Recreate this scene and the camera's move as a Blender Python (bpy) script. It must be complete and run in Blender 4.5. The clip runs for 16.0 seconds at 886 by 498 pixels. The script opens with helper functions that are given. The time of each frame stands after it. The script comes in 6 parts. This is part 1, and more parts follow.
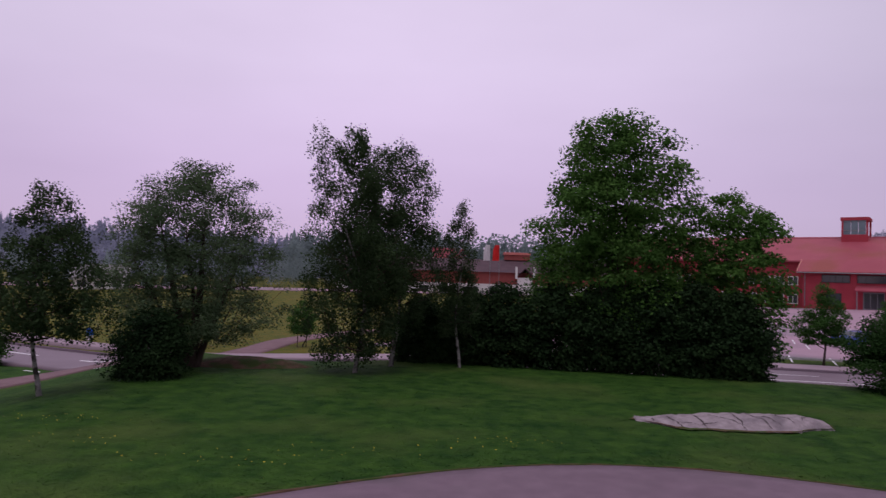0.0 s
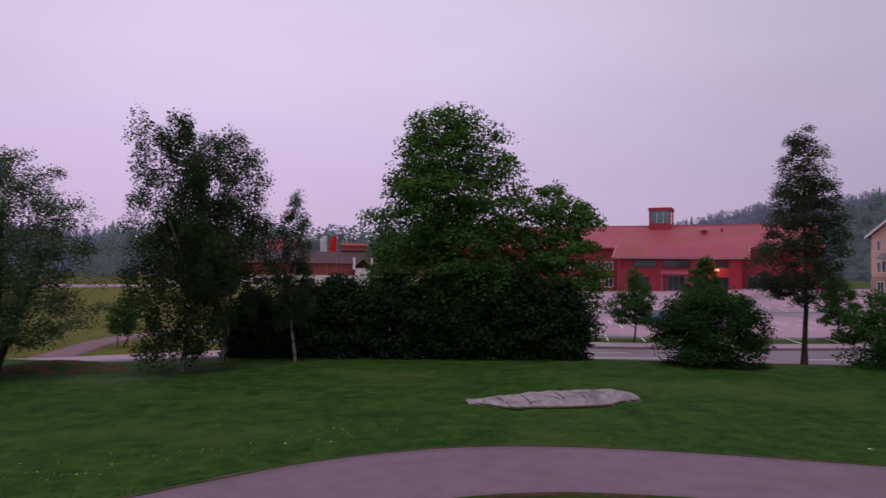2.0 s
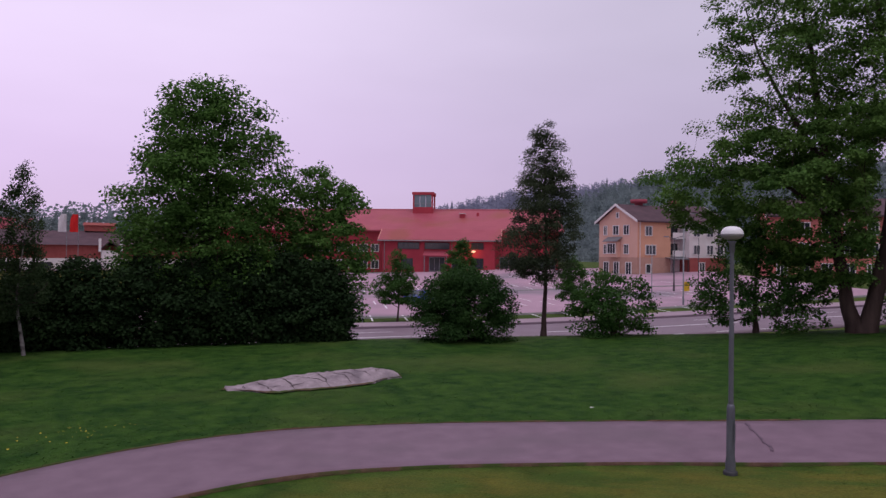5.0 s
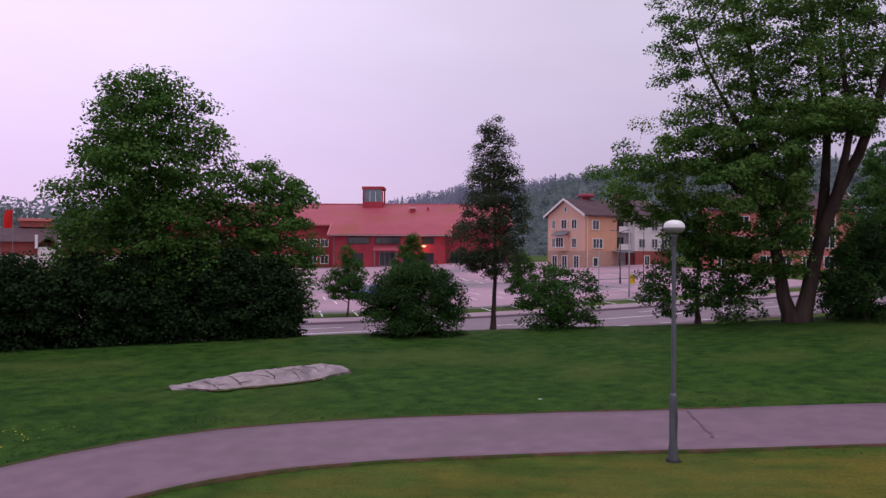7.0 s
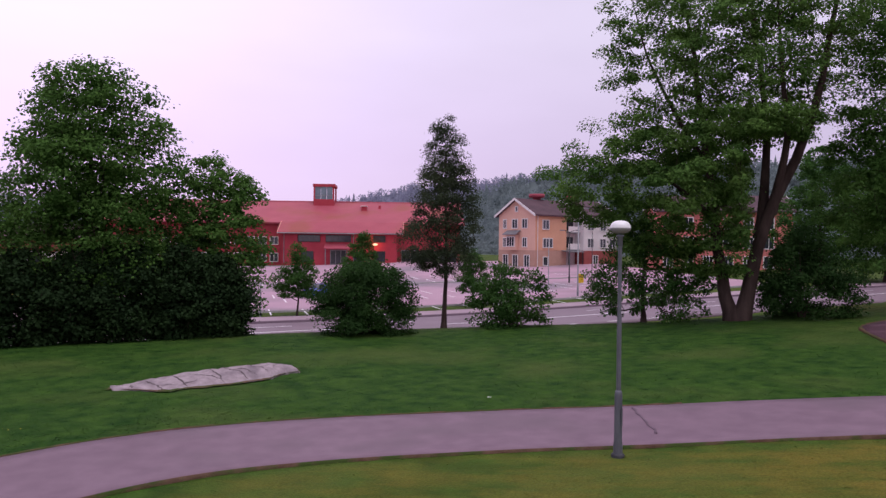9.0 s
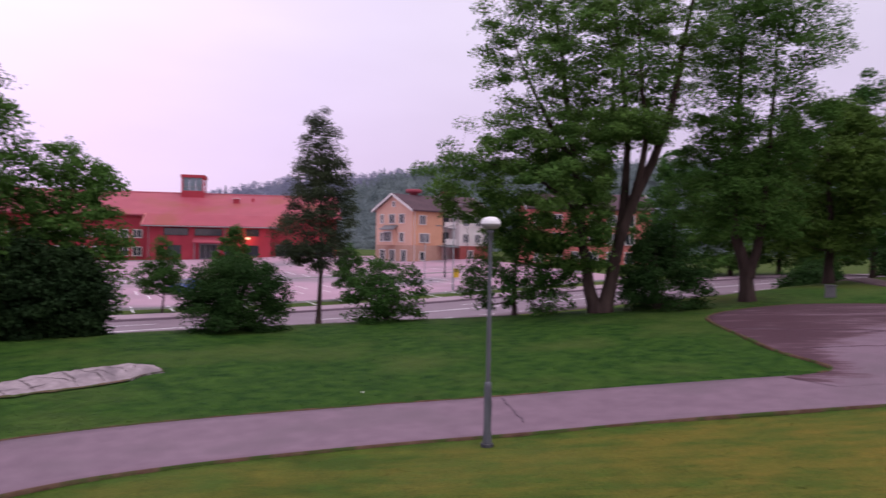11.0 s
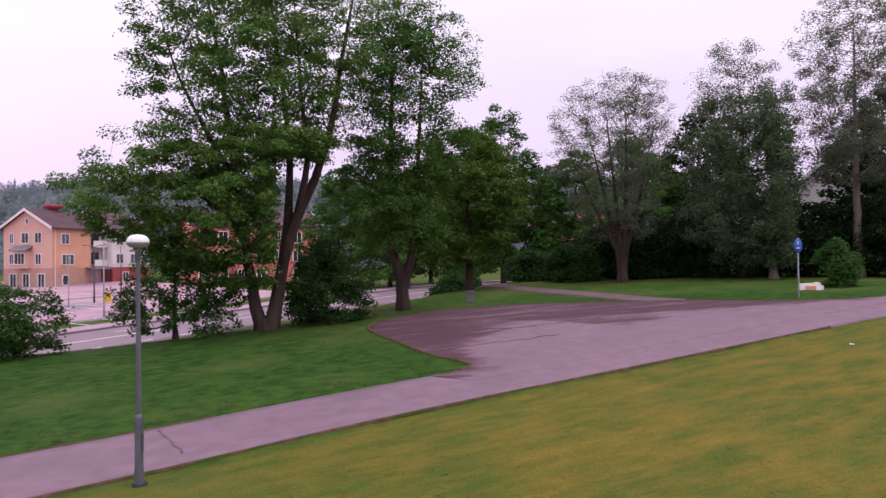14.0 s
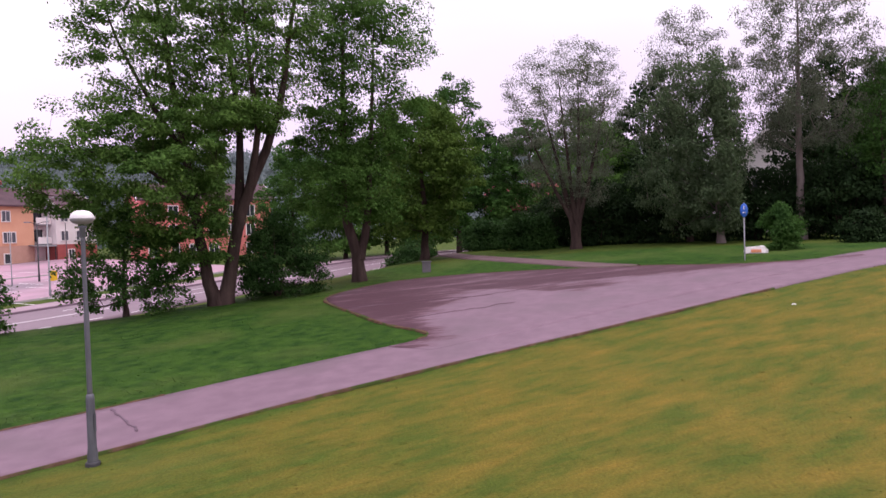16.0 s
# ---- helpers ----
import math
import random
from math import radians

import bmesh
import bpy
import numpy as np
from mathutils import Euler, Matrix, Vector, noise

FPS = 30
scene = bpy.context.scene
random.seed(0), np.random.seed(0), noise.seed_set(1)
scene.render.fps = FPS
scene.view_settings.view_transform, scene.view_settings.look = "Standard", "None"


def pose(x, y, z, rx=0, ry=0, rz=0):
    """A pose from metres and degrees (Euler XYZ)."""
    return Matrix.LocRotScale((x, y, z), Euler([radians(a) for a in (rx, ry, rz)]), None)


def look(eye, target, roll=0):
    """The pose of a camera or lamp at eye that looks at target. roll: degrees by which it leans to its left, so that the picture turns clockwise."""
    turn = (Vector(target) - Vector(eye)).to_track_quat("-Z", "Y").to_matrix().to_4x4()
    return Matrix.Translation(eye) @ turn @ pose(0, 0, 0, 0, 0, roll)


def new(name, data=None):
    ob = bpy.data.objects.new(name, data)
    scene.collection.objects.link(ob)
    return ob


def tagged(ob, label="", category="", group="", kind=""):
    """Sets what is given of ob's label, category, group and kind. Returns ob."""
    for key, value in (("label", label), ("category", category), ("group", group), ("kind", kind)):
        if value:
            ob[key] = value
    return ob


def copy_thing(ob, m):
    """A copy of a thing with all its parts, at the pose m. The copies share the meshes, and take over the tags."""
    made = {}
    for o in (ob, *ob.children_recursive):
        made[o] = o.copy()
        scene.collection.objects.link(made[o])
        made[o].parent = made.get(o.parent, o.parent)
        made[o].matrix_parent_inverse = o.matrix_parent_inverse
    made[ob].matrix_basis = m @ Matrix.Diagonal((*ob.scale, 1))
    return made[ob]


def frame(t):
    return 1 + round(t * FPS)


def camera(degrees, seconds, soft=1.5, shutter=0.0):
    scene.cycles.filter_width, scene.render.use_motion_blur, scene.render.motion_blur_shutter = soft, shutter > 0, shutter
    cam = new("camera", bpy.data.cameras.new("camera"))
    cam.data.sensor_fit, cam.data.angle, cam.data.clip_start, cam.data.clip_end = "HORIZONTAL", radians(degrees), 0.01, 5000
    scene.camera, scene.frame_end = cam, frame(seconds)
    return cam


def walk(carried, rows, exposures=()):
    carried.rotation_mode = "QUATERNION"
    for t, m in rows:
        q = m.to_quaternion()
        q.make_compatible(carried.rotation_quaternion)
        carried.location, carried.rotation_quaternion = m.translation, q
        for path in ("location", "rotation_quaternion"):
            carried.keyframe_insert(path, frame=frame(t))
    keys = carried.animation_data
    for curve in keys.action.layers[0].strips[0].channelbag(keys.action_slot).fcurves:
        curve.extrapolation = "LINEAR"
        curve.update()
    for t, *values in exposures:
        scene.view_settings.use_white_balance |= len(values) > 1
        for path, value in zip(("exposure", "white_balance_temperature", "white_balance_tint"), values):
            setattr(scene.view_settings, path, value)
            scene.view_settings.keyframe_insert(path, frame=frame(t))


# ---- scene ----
FOV, EYE, ARM = 64.42, 3.6, 0.409
cam = camera(FOV, 16.0, soft=1.4, shutter=0.5)
# seconds, yaw, pitch, lean to the right; the camera is held at arm's length and panned
ROWS = [
    (0.0, 0.00, 2.10, -1.83),
    (0.5, -2.61, 1.80, -1.38),
    (1.0, -6.62, 1.93, -1.31),
    (1.5, -10.38, 1.74, -1.10),
    (2.0, -13.18, 1.62, -0.69),
    (2.5, -16.55, 1.33, -0.50),
    (3.0, -19.61, 0.88, -0.75),
    (3.5, -22.85, 1.13, -0.61),
    (4.0, -26.24, 0.83, -0.91),
    (4.5, -29.81, 0.33, -0.81),
    (5.0, -31.95, 0.36, -0.58),
    (5.2, -32.25, 0.51, -0.75),
    (7.5, -36.95, -0.20, -0.17),
    (8.0, -37.95, -0.14, -0.35),
    (8.2, -38.60, -0.16, -0.40),
    (10.3, -42.61, 0.02, -0.87),
    (10.5, -44.08, -0.10, -0.67),
    (11.0, -49.88, -0.42, -0.94),
    (11.5, -55.96, -0.69, -1.09),
    (12.0, -59.46, -0.51, -0.93),
    (12.5, -64.95, 0.23, -0.40),
    (13.0, -70.09, 0.42, -0.08),
    (13.5, -73.82, 0.72, 0.30),
    (14.0, -76.34, 0.97, 0.73),
    (14.5, -77.55, 1.00, 0.53),
    (15.0, -78.87, 1.10, 0.76),
    (15.5, -79.30, 0.35, 1.00),
    (16.0, -79.86, -1.53, 1.81),
]
EXPOSURES = [(0.0, -0.69, 6400, 18), (2.0, -0.72, 6400, 18), (5.0, -0.46, 6400, 19), (7.5, -0.2, 6440, 19), (8.0, -0.11, 6450, 18.5), (11.0, 0.06, 6550, 19.5), (12.0, 0.27, 6600, 19), (13.0, 0.29, 6650, 19), (14.5, 0.47, 6750, 19), (15.5, 0.47, 6800, 19), (16.0, 0.63, 6850, 19)]


def held(yaw, pitch, lean):
    a = radians(yaw)
    return pose(-ARM * math.sin(a), ARM * math.cos(a), EYE, 90 + pitch, 0, yaw) @ pose(0, 0, 0, 0, 0, -lean)


walk(cam, [(t, held(yaw, pitch, lean)) for t, yaw, pitch, lean in ROWS], EXPOSURES)

# ---- world and light ----
world = bpy.data.worlds.new("overcast_dawn")
scene.world = world
world.use_nodes = True
wn, wl = world.node_tree.nodes, world.node_tree.links
wn.clear()
w_out, w_bg = wn.new("ShaderNodeOutputWorld"), wn.new("ShaderNodeBackground")
w_sky = wn.new("ShaderNodeTexSky")
w_sky.sky_type, w_sky.sun_disc = "NISHITA", False
w_sky.sun_elevation, w_sky.sun_rotation = radians(14), radians(200)
w_tc, w_sep, w_ramp = wn.new("ShaderNodeTexCoord"), wn.new("ShaderNodeSeparateXYZ"), wn.new("ShaderNodeValToRGB")
w_noise, w_cl, w_mix, w_mul = wn.new("ShaderNodeTexNoise"), wn.new("ShaderNodeMapRange"), wn.new("ShaderNodeMix"), wn.new("ShaderNodeMix")
w_map = wn.new("ShaderNodeMapping")
wl.new(w_tc.outputs["Generated"], w_sep.inputs[0])
wl.new(w_sep.outputs["Z"], w_ramp.inputs[0])
e = w_ramp.color_ramp.elements
e[0].position, e[0].color = 0.0, (0.60, 0.46, 0.66, 1)
e[1].position, e[1].color = 0.55, (0.86, 0.77, 0.92, 1)
m_ = w_ramp.color_ramp.elements.new(0.12)
m_.color = (0.66, 0.52, 0.73, 1)
m_ = w_ramp.color_ramp.elements.new(0.28)
m_.color = (0.78, 0.67, 0.85, 1)
w_map.inputs["Scale"].default_value = (1, 1, 3)
wl.new(w_tc.outputs["Generated"], w_map.inputs[0])
wl.new(w_map.outputs[0], w_noise.inputs["Vector"])
w_noise.inputs["Scale"].default_value, w_noise.inputs["Detail"].default_value = 2.2, 4
w_cl.inputs["To Min"].default_value, w_cl.inputs["To Max"].default_value = 0.88, 1.12
wl.new(w_noise.outputs["Fac"], w_cl.inputs["Value"])
w_mul.data_type = w_mix.data_type = "RGBA"
w_mul.blend_type = "MULTIPLY"
w_mul.inputs["Factor"].default_value = 1
wl.new(w_ramp.outputs["Color"], w_mul.inputs["A"])
wl.new(w_cl.outputs["Result"], w_mul.inputs["B"])
# the sky is brighter towards the north, where the dawn is
w_dot, w_m2 = wn.new("ShaderNodeVectorMath"), wn.new("ShaderNodeMix")
w_dot.operation = "DOT_PRODUCT"
w_dot.inputs[1].default_value = (-0.12, 0.985, 0.05)
wl.new(w_tc.outputs["Generated"], w_dot.inputs[0])
w_pow, w_max = wn.new("ShaderNodeMath"), wn.new("ShaderNodeMath")
w_max.operation, w_pow.operation = "MAXIMUM", "POWER"
w_max.inputs[1].default_value, w_pow.inputs[1].default_value = 0.0, 2.6
wl.new(w_dot.outputs["Value"], w_max.inputs[0])
wl.new(w_max.outputs[0], w_pow.inputs[0])
w_tone = wn.new("ShaderNodeMix")
w_tone.data_type, w_tone.clamp_factor = "RGBA", True
w_tone.inputs["A"].default_value, w_tone.inputs["B"].default_value = (0.96, 1.05, 1.02, 1), (1.66, 1.64, 1.68, 1)
wl.new(w_pow.outputs[0], w_tone.inputs["Factor"])
w_m2.data_type, w_m2.blend_type = "RGBA", "MULTIPLY"
w_m2.inputs["Factor"].default_value = 1
wl.new(w_mul.outputs["Result"], w_m2.inputs["A"])
wl.new(w_tone.outputs["Result"], w_m2.inputs["B"])
w_mix.inputs["Factor"].default_value = 0.012
wl.new(w_m2.outputs["Result"], w_mix.inputs["A"])
wl.new(w_sky.outputs["Color"], w_mix.inputs["B"])
wl.new(w_mix.outputs["Result"], w_bg.inputs["Color"])
w_bg.inputs["Strength"].default_value = 0.92
wl.new(w_bg.outputs[0], w_out.inputs[0])
sun_data = bpy.data.lights.new("sun", "SUN")
sun_data.energy, sun_data.angle, sun_data.color = 1.5, radians(40), (1.0, 0.93, 0.95)
sun = new("sun", sun_data)
sun.matrix_world = look((0, 0, 60), (4, 12, 0))

# ---- materials ----
def material(name, a, b, scale=4.0, rough=0.8, bump=0.3, fine=60.0, metal=0.0, spec=0.3, island=0.0, obj=0.0, stretch=(1, 1, 1), c=None, c_scale=0.3, c_range=(0.5, 0.65), trans=0.0, bump_dist=0.02, grain=0.12):
    """A surface of two colours mixed at a middle scale, with fine grain and relief; c is a third colour in large patches."""
    mt = bpy.data.materials.new(name)
    mt.use_nodes = True
    n, l = mt.node_tree.nodes, mt.node_tree.links
    bs = n["Principled BSDF"]
    tc, mp = n.new("ShaderNodeTexCoord"), n.new("ShaderNodeMapping")
    mp.inputs["Scale"].default_value = stretch
    l.new(tc.outputs["Object"], mp.inputs[0])
    n1, n2 = n.new("ShaderNodeTexNoise"), n.new("ShaderNodeTexNoise")
    for nn, sc, det in ((n1, scale, 5), (n2, fine, 3)):
        nn.inputs["Scale"].default_value, nn.inputs["Detail"].default_value = sc, det
        l.new(mp.outputs[0], nn.inputs["Vector"])
    r1 = n.new("ShaderNodeMapRange")
    r1.inputs["From Min"].default_value, r1.inputs["From Max"].default_value = 0.3, 0.7
    l.new(n1.outputs["Fac"], r1.inputs["Value"])
    mx = n.new("ShaderNodeMix")
    mx.data_type = "RGBA"
    mx.inputs["A"].default_value, mx.inputs["B"].default_value = (*a, 1), (*b, 1)
    l.new(r1.outputs[0], mx.inputs["Factor"])
    col = mx.outputs["Result"]
    if c:
        n3, r3, m3 = n.new("ShaderNodeTexNoise"), n.new("ShaderNodeMapRange"), n.new("ShaderNodeMix")
        n3.inputs["Scale"].default_value, n3.inputs["Detail"].default_value = c_scale, 4
        l.new(tc.outputs["Object"], n3.inputs["Vector"])
        r3.inputs["From Min"].default_value, r3.inputs["From Max"].default_value = c_range
        l.new(n3.outputs["Fac"], r3.inputs["Value"])
        m3.data_type = "RGBA"
        l.new(r3.outputs[0], m3.inputs["Factor"])
        l.new(col, m3.inputs["A"])
        m3.inputs["B"].default_value = (*c, 1)
        col = m3.outputs["Result"]
    hv = n.new("ShaderNodeHueSaturation")
    rv = n.new("ShaderNodeMapRange")
    amount = max(island, obj, grain)
    rv.inputs["To Min"].default_value, rv.inputs["To Max"].default_value = 1 - amount, 1 + amount
    if island:
        g = n.new("ShaderNodeNewGeometry")
        l.new(g.outputs["Random Per Island"], rv.inputs["Value"])
    elif obj:
        g = n.new("ShaderNodeObjectInfo")
        l.new(g.outputs["Random"], rv.inputs["Value"])
    else:
        l.new(n2.outputs["Fac"], rv.inputs["Value"])
    l.new(rv.outputs[0], hv.inputs["Value"])
    l.new(col, hv.inputs["Color"])
    l.new(hv.outputs[0], bs.inputs["Base Color"])
    bs.inputs["Roughness"].default_value, bs.inputs["Metallic"].default_value = rough, metal
    bs.inputs["Specular IOR Level"].default_value = spec
    if bump:
        bp = n.new("ShaderNodeBump")
        bp.inputs["Strength"].default_value, bp.inputs["Distance"].default_value = bump, bump_dist
        l.new(n2.outputs["Fac"], bp.inputs["Height"])
        l.new(bp.outputs[0], bs.inputs["Normal"])
    if trans:
        tr, ms = n.new("ShaderNodeBsdfTranslucent"), n.new("ShaderNodeMixShader")
        ms.inputs[0].default_value = trans
        l.new(hv.outputs[0], tr.inputs["Color"])
        l.new(bs.outputs[0], ms.inputs[1])
        l.new(tr.outputs[0], ms.inputs[2])
        l.new(ms.outputs[0], n["Material Output"].inputs["Surface"])
    return mt


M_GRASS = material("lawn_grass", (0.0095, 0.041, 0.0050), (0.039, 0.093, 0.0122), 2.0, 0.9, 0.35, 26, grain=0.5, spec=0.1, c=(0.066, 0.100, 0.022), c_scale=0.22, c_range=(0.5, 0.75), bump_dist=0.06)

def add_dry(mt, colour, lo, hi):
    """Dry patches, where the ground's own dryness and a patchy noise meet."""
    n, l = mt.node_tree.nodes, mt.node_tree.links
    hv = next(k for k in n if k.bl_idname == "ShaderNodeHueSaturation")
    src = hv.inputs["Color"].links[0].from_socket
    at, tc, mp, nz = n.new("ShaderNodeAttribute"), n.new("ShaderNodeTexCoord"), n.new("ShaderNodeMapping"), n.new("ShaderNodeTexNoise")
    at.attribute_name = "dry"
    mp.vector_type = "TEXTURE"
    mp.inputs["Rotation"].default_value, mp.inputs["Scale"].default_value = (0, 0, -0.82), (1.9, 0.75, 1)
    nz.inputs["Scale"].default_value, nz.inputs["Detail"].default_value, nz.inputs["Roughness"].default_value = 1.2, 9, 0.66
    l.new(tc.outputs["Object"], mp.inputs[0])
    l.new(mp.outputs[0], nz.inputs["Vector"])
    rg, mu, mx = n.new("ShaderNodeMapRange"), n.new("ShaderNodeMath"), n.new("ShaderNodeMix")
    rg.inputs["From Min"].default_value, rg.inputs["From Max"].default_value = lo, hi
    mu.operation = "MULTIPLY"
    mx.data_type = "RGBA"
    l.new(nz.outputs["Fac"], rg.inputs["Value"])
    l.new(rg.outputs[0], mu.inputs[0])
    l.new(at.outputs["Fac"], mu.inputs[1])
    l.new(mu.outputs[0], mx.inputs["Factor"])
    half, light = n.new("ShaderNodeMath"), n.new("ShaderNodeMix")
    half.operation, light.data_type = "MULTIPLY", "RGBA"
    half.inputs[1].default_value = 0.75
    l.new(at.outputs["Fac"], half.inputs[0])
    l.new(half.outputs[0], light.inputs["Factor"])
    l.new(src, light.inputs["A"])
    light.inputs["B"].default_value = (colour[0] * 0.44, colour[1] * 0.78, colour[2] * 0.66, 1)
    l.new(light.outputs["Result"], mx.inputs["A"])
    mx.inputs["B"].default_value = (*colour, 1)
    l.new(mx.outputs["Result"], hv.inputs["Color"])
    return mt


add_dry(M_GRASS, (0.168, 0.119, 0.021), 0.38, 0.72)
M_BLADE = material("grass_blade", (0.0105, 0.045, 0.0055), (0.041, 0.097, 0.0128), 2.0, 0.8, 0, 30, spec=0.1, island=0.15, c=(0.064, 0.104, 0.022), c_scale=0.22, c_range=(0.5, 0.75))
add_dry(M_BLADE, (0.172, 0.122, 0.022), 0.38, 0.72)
M_ASPHALT = material("worn_asphalt", (0.156, 0.099, 0.133), (0.198, 0.129, 0.169), 2.2, 0.72, 0.35, 140, spec=0.35, c=(0.146, 0.100, 0.126), c_scale=0.5, c_range=(0.5, 0.72), bump_dist=0.006)
M_TURN = material("stained_asphalt", (0.156, 0.099, 0.133), (0.198, 0.129, 0.169), 2.2, 0.72, 0.35, 140, spec=0.35, c=(0.146, 0.100, 0.126), c_scale=0.5, c_range=(0.5, 0.72), bump_dist=0.006)
M_ROAD = material("road_asphalt", (0.160, 0.110, 0.138), (0.200, 0.142, 0.175), 0.4, 0.6, 0.25, 90, spec=0.4, bump_dist=0.006)
M_LOT = material("parking_asphalt", (0.35, 0.210, 0.272), (0.41, 0.258, 0.326), 0.25, 0.7, 0.2, 60, spec=0.35, c=(0.20, 0.158, 0.19), c_scale=0.06)
M_WALK = material("pavement_asphalt", (0.28, 0.200, 0.238), (0.34, 0.248, 0.293), 0.5, 0.75, 0.2, 70, spec=0.3)
M_BARK = material("grey_brown_bark", (0.034, 0.023, 0.021), (0.088, 0.061, 0.054), 3, 0.95, 0.9, 22, stretch=(1, 1, 0.25), spec=0.1, bump_dist=0.03)
M_PALEBARK = material("pale_grey_bark", (0.13, 0.105, 0.10), (0.23, 0.19, 0.18), 3, 0.9, 0.6, 24, stretch=(1, 1, 0.3), spec=0.15)
M_BIRCH = material("birch_bark", (0.15, 0.138, 0.135), (0.30, 0.28, 0.275), 5, 0.8, 0.5, 30, spec=0.2, c=(0.035, 0.030, 0.028), c_scale=2.6, c_range=(0.46, 0.54))


def leafy(name, a, b, trans=0.4, island=0.17):
    return material(name, a, b, 0.7, 0.7, 0, 8, spec=0.08, island=island, trans=trans)


M_MAPLE = leafy("maple_leaf", (0.052, 0.130, 0.027), (0.094, 0.195, 0.041))
M_BIRCHLEAF = leafy("birch_leaf", (0.030, 0.055, 0.024), (0.056, 0.092, 0.036))
M_SLIMLEAF = leafy("slim_birch_leaf", (0.048, 0.070, 0.040), (0.080, 0.104, 0.056))
M_ROUNDLEAF = leafy("round_shrub_leaf", (0.022, 0.060, 0.017), (0.042, 0.098, 0.024))
M_WILLOW = leafy("willow_leaf", (0.070, 0.115, 0.058), (0.116, 0.168, 0.084))
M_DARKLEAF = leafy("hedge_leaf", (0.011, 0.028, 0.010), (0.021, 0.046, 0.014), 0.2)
M_BUSHLEAF = leafy("shrub_leaf", (0.036, 0.10, 0.024), (0.066, 0.15, 0.032))
M_LIGHTLEAF = leafy("light_leaf", (0.064, 0.130, 0.026), (0.108, 0.186, 0.036))
M_BIGLEAF = leafy("lime_leaf", (0.060, 0.145, 0.032), (0.135, 0.245, 0.054), 0.34, 0.28)
M_GREYLEAF = leafy("greyish_leaf", (0.105, 0.128, 0.088), (0.15, 0.175, 0.118))
# distance haze is put into these two base colours: paler and bluer
M_FARWOOD_HAZE = material("far_wood_haze", (0.190, 0.240, 0.250), (0.245, 0.295, 0.300), 0.02, 0.95, 0, 0.2, spec=0.0, island=0.08, trans=0.5)
M_FARBLUE_HAZE = material("farther_wood_haze", (0.27, 0.28, 0.37), (0.31, 0.32, 0.42), 0.02, 0.95, 0, 0.2, spec=0.0, island=0.05, trans=0.5)

# ---- ground ----
def ss(a, b, x):
    t = min(1.0, max(0.0, (x - a) / (b - a)))
    return t * t * (3 - 2 * t)


def height(x, y):
    """The ground: a lawn that rises to the east, a bank under the viewer, and the lower street and car park."""
    s, p, q = (x - y) * 0.7071, 0.4 * x + 0.915 * y, 0.915 * x - 0.4 * y
    lawn = -0.2 + 2.5 * ss(-6, 42, s) + 1.75 * math.exp(-((x + 1) ** 2 / 60 + (y + 3.5) ** 2 / 50))
    low = -1.7 + 2.4 * ss(5, 70, q) + 1.3 * ss(75, 130, p) * (1 - 0.8 * ss(30, 52, q))
    crest = 24.6 + 3.4 * ss(-7, 0, x) + 3.6 * ss(-4, 20, x) - 4 * ss(22, 33, x)
    w = max(ss(crest, crest + 7, p), ss(-10, -19, x))
    return lawn * (1 - w) + low * w


def mesh_of(name, verts, faces, mats, smooth=False, idx=None):
    me = bpy.data.meshes.new(name)
    me.from_pydata([tuple(v) for v in verts], [], [tuple(f) for f in faces])
    for mt in mats if isinstance(mats, (list, tuple)) else [mats]:
        me.materials.append(mt)
    if idx is not None:
        me.polygons.foreach_set("material_index", idx)
    if smooth:
        me.polygons.foreach_set("use_smooth", [True] * len(me.polygons))
    me.update()
    return me


def quick_mesh(name, verts, faces, mt, smooth=False):
    """A mesh from arrays, all faces with the same number of corners."""
    me = bpy.data.meshes.new(name)
    verts, faces = np.asarray(verts, np.float32), np.asarray(faces, np.int32)
    nf, k = faces.shape
    me.vertices.add(len(verts))
    me.vertices.foreach_set("co", verts.ravel())
    me.loops.add(nf * k)
    me.loops.foreach_set("vertex_index", faces.ravel())
    me.polygons.add(nf)
    me.polygons.foreach_set("loop_start", np.arange(0, nf * k, k, dtype=np.int32))
    if smooth:
        me.polygons.foreach_set("use_smooth", np.ones(nf, bool))
    me.materials.append(mt)
    me.update(calc_edges=True)
    return me


def curve_points(pts, step):
    """Points along a smooth line through the given ones (Catmull-Rom)."""
    out, P = [], [np.array(p, float) for p in pts]
    P = [2 * P[0] - P[1]] + P + [2 * P[-1] - P[-2]]
    for i in range(1, len(P) - 2):
        a, b, c, d = P[i - 1:i + 3]
        n = max(2, int(np.linalg.norm(c - b) / step))
        for k in range(n):
            t = k / n
            out.append(0.5 * (2 * b + (c - a) * t + (2 * a - 5 * b + 4 * c - d) * t * t + (3 * b - a - 3 * c + d) * t ** 3))
    return out + [P[-2]]


def side_line(line, off):
    out = []
    for i, p in enumerate(line):
        d = line[min(i + 1, len(line) - 1)] - line[max(i - 1, 0)]
        d = d / np.linalg.norm(d)
        out.append(p + off * np.array([-d[1], d[0]]))
    return out


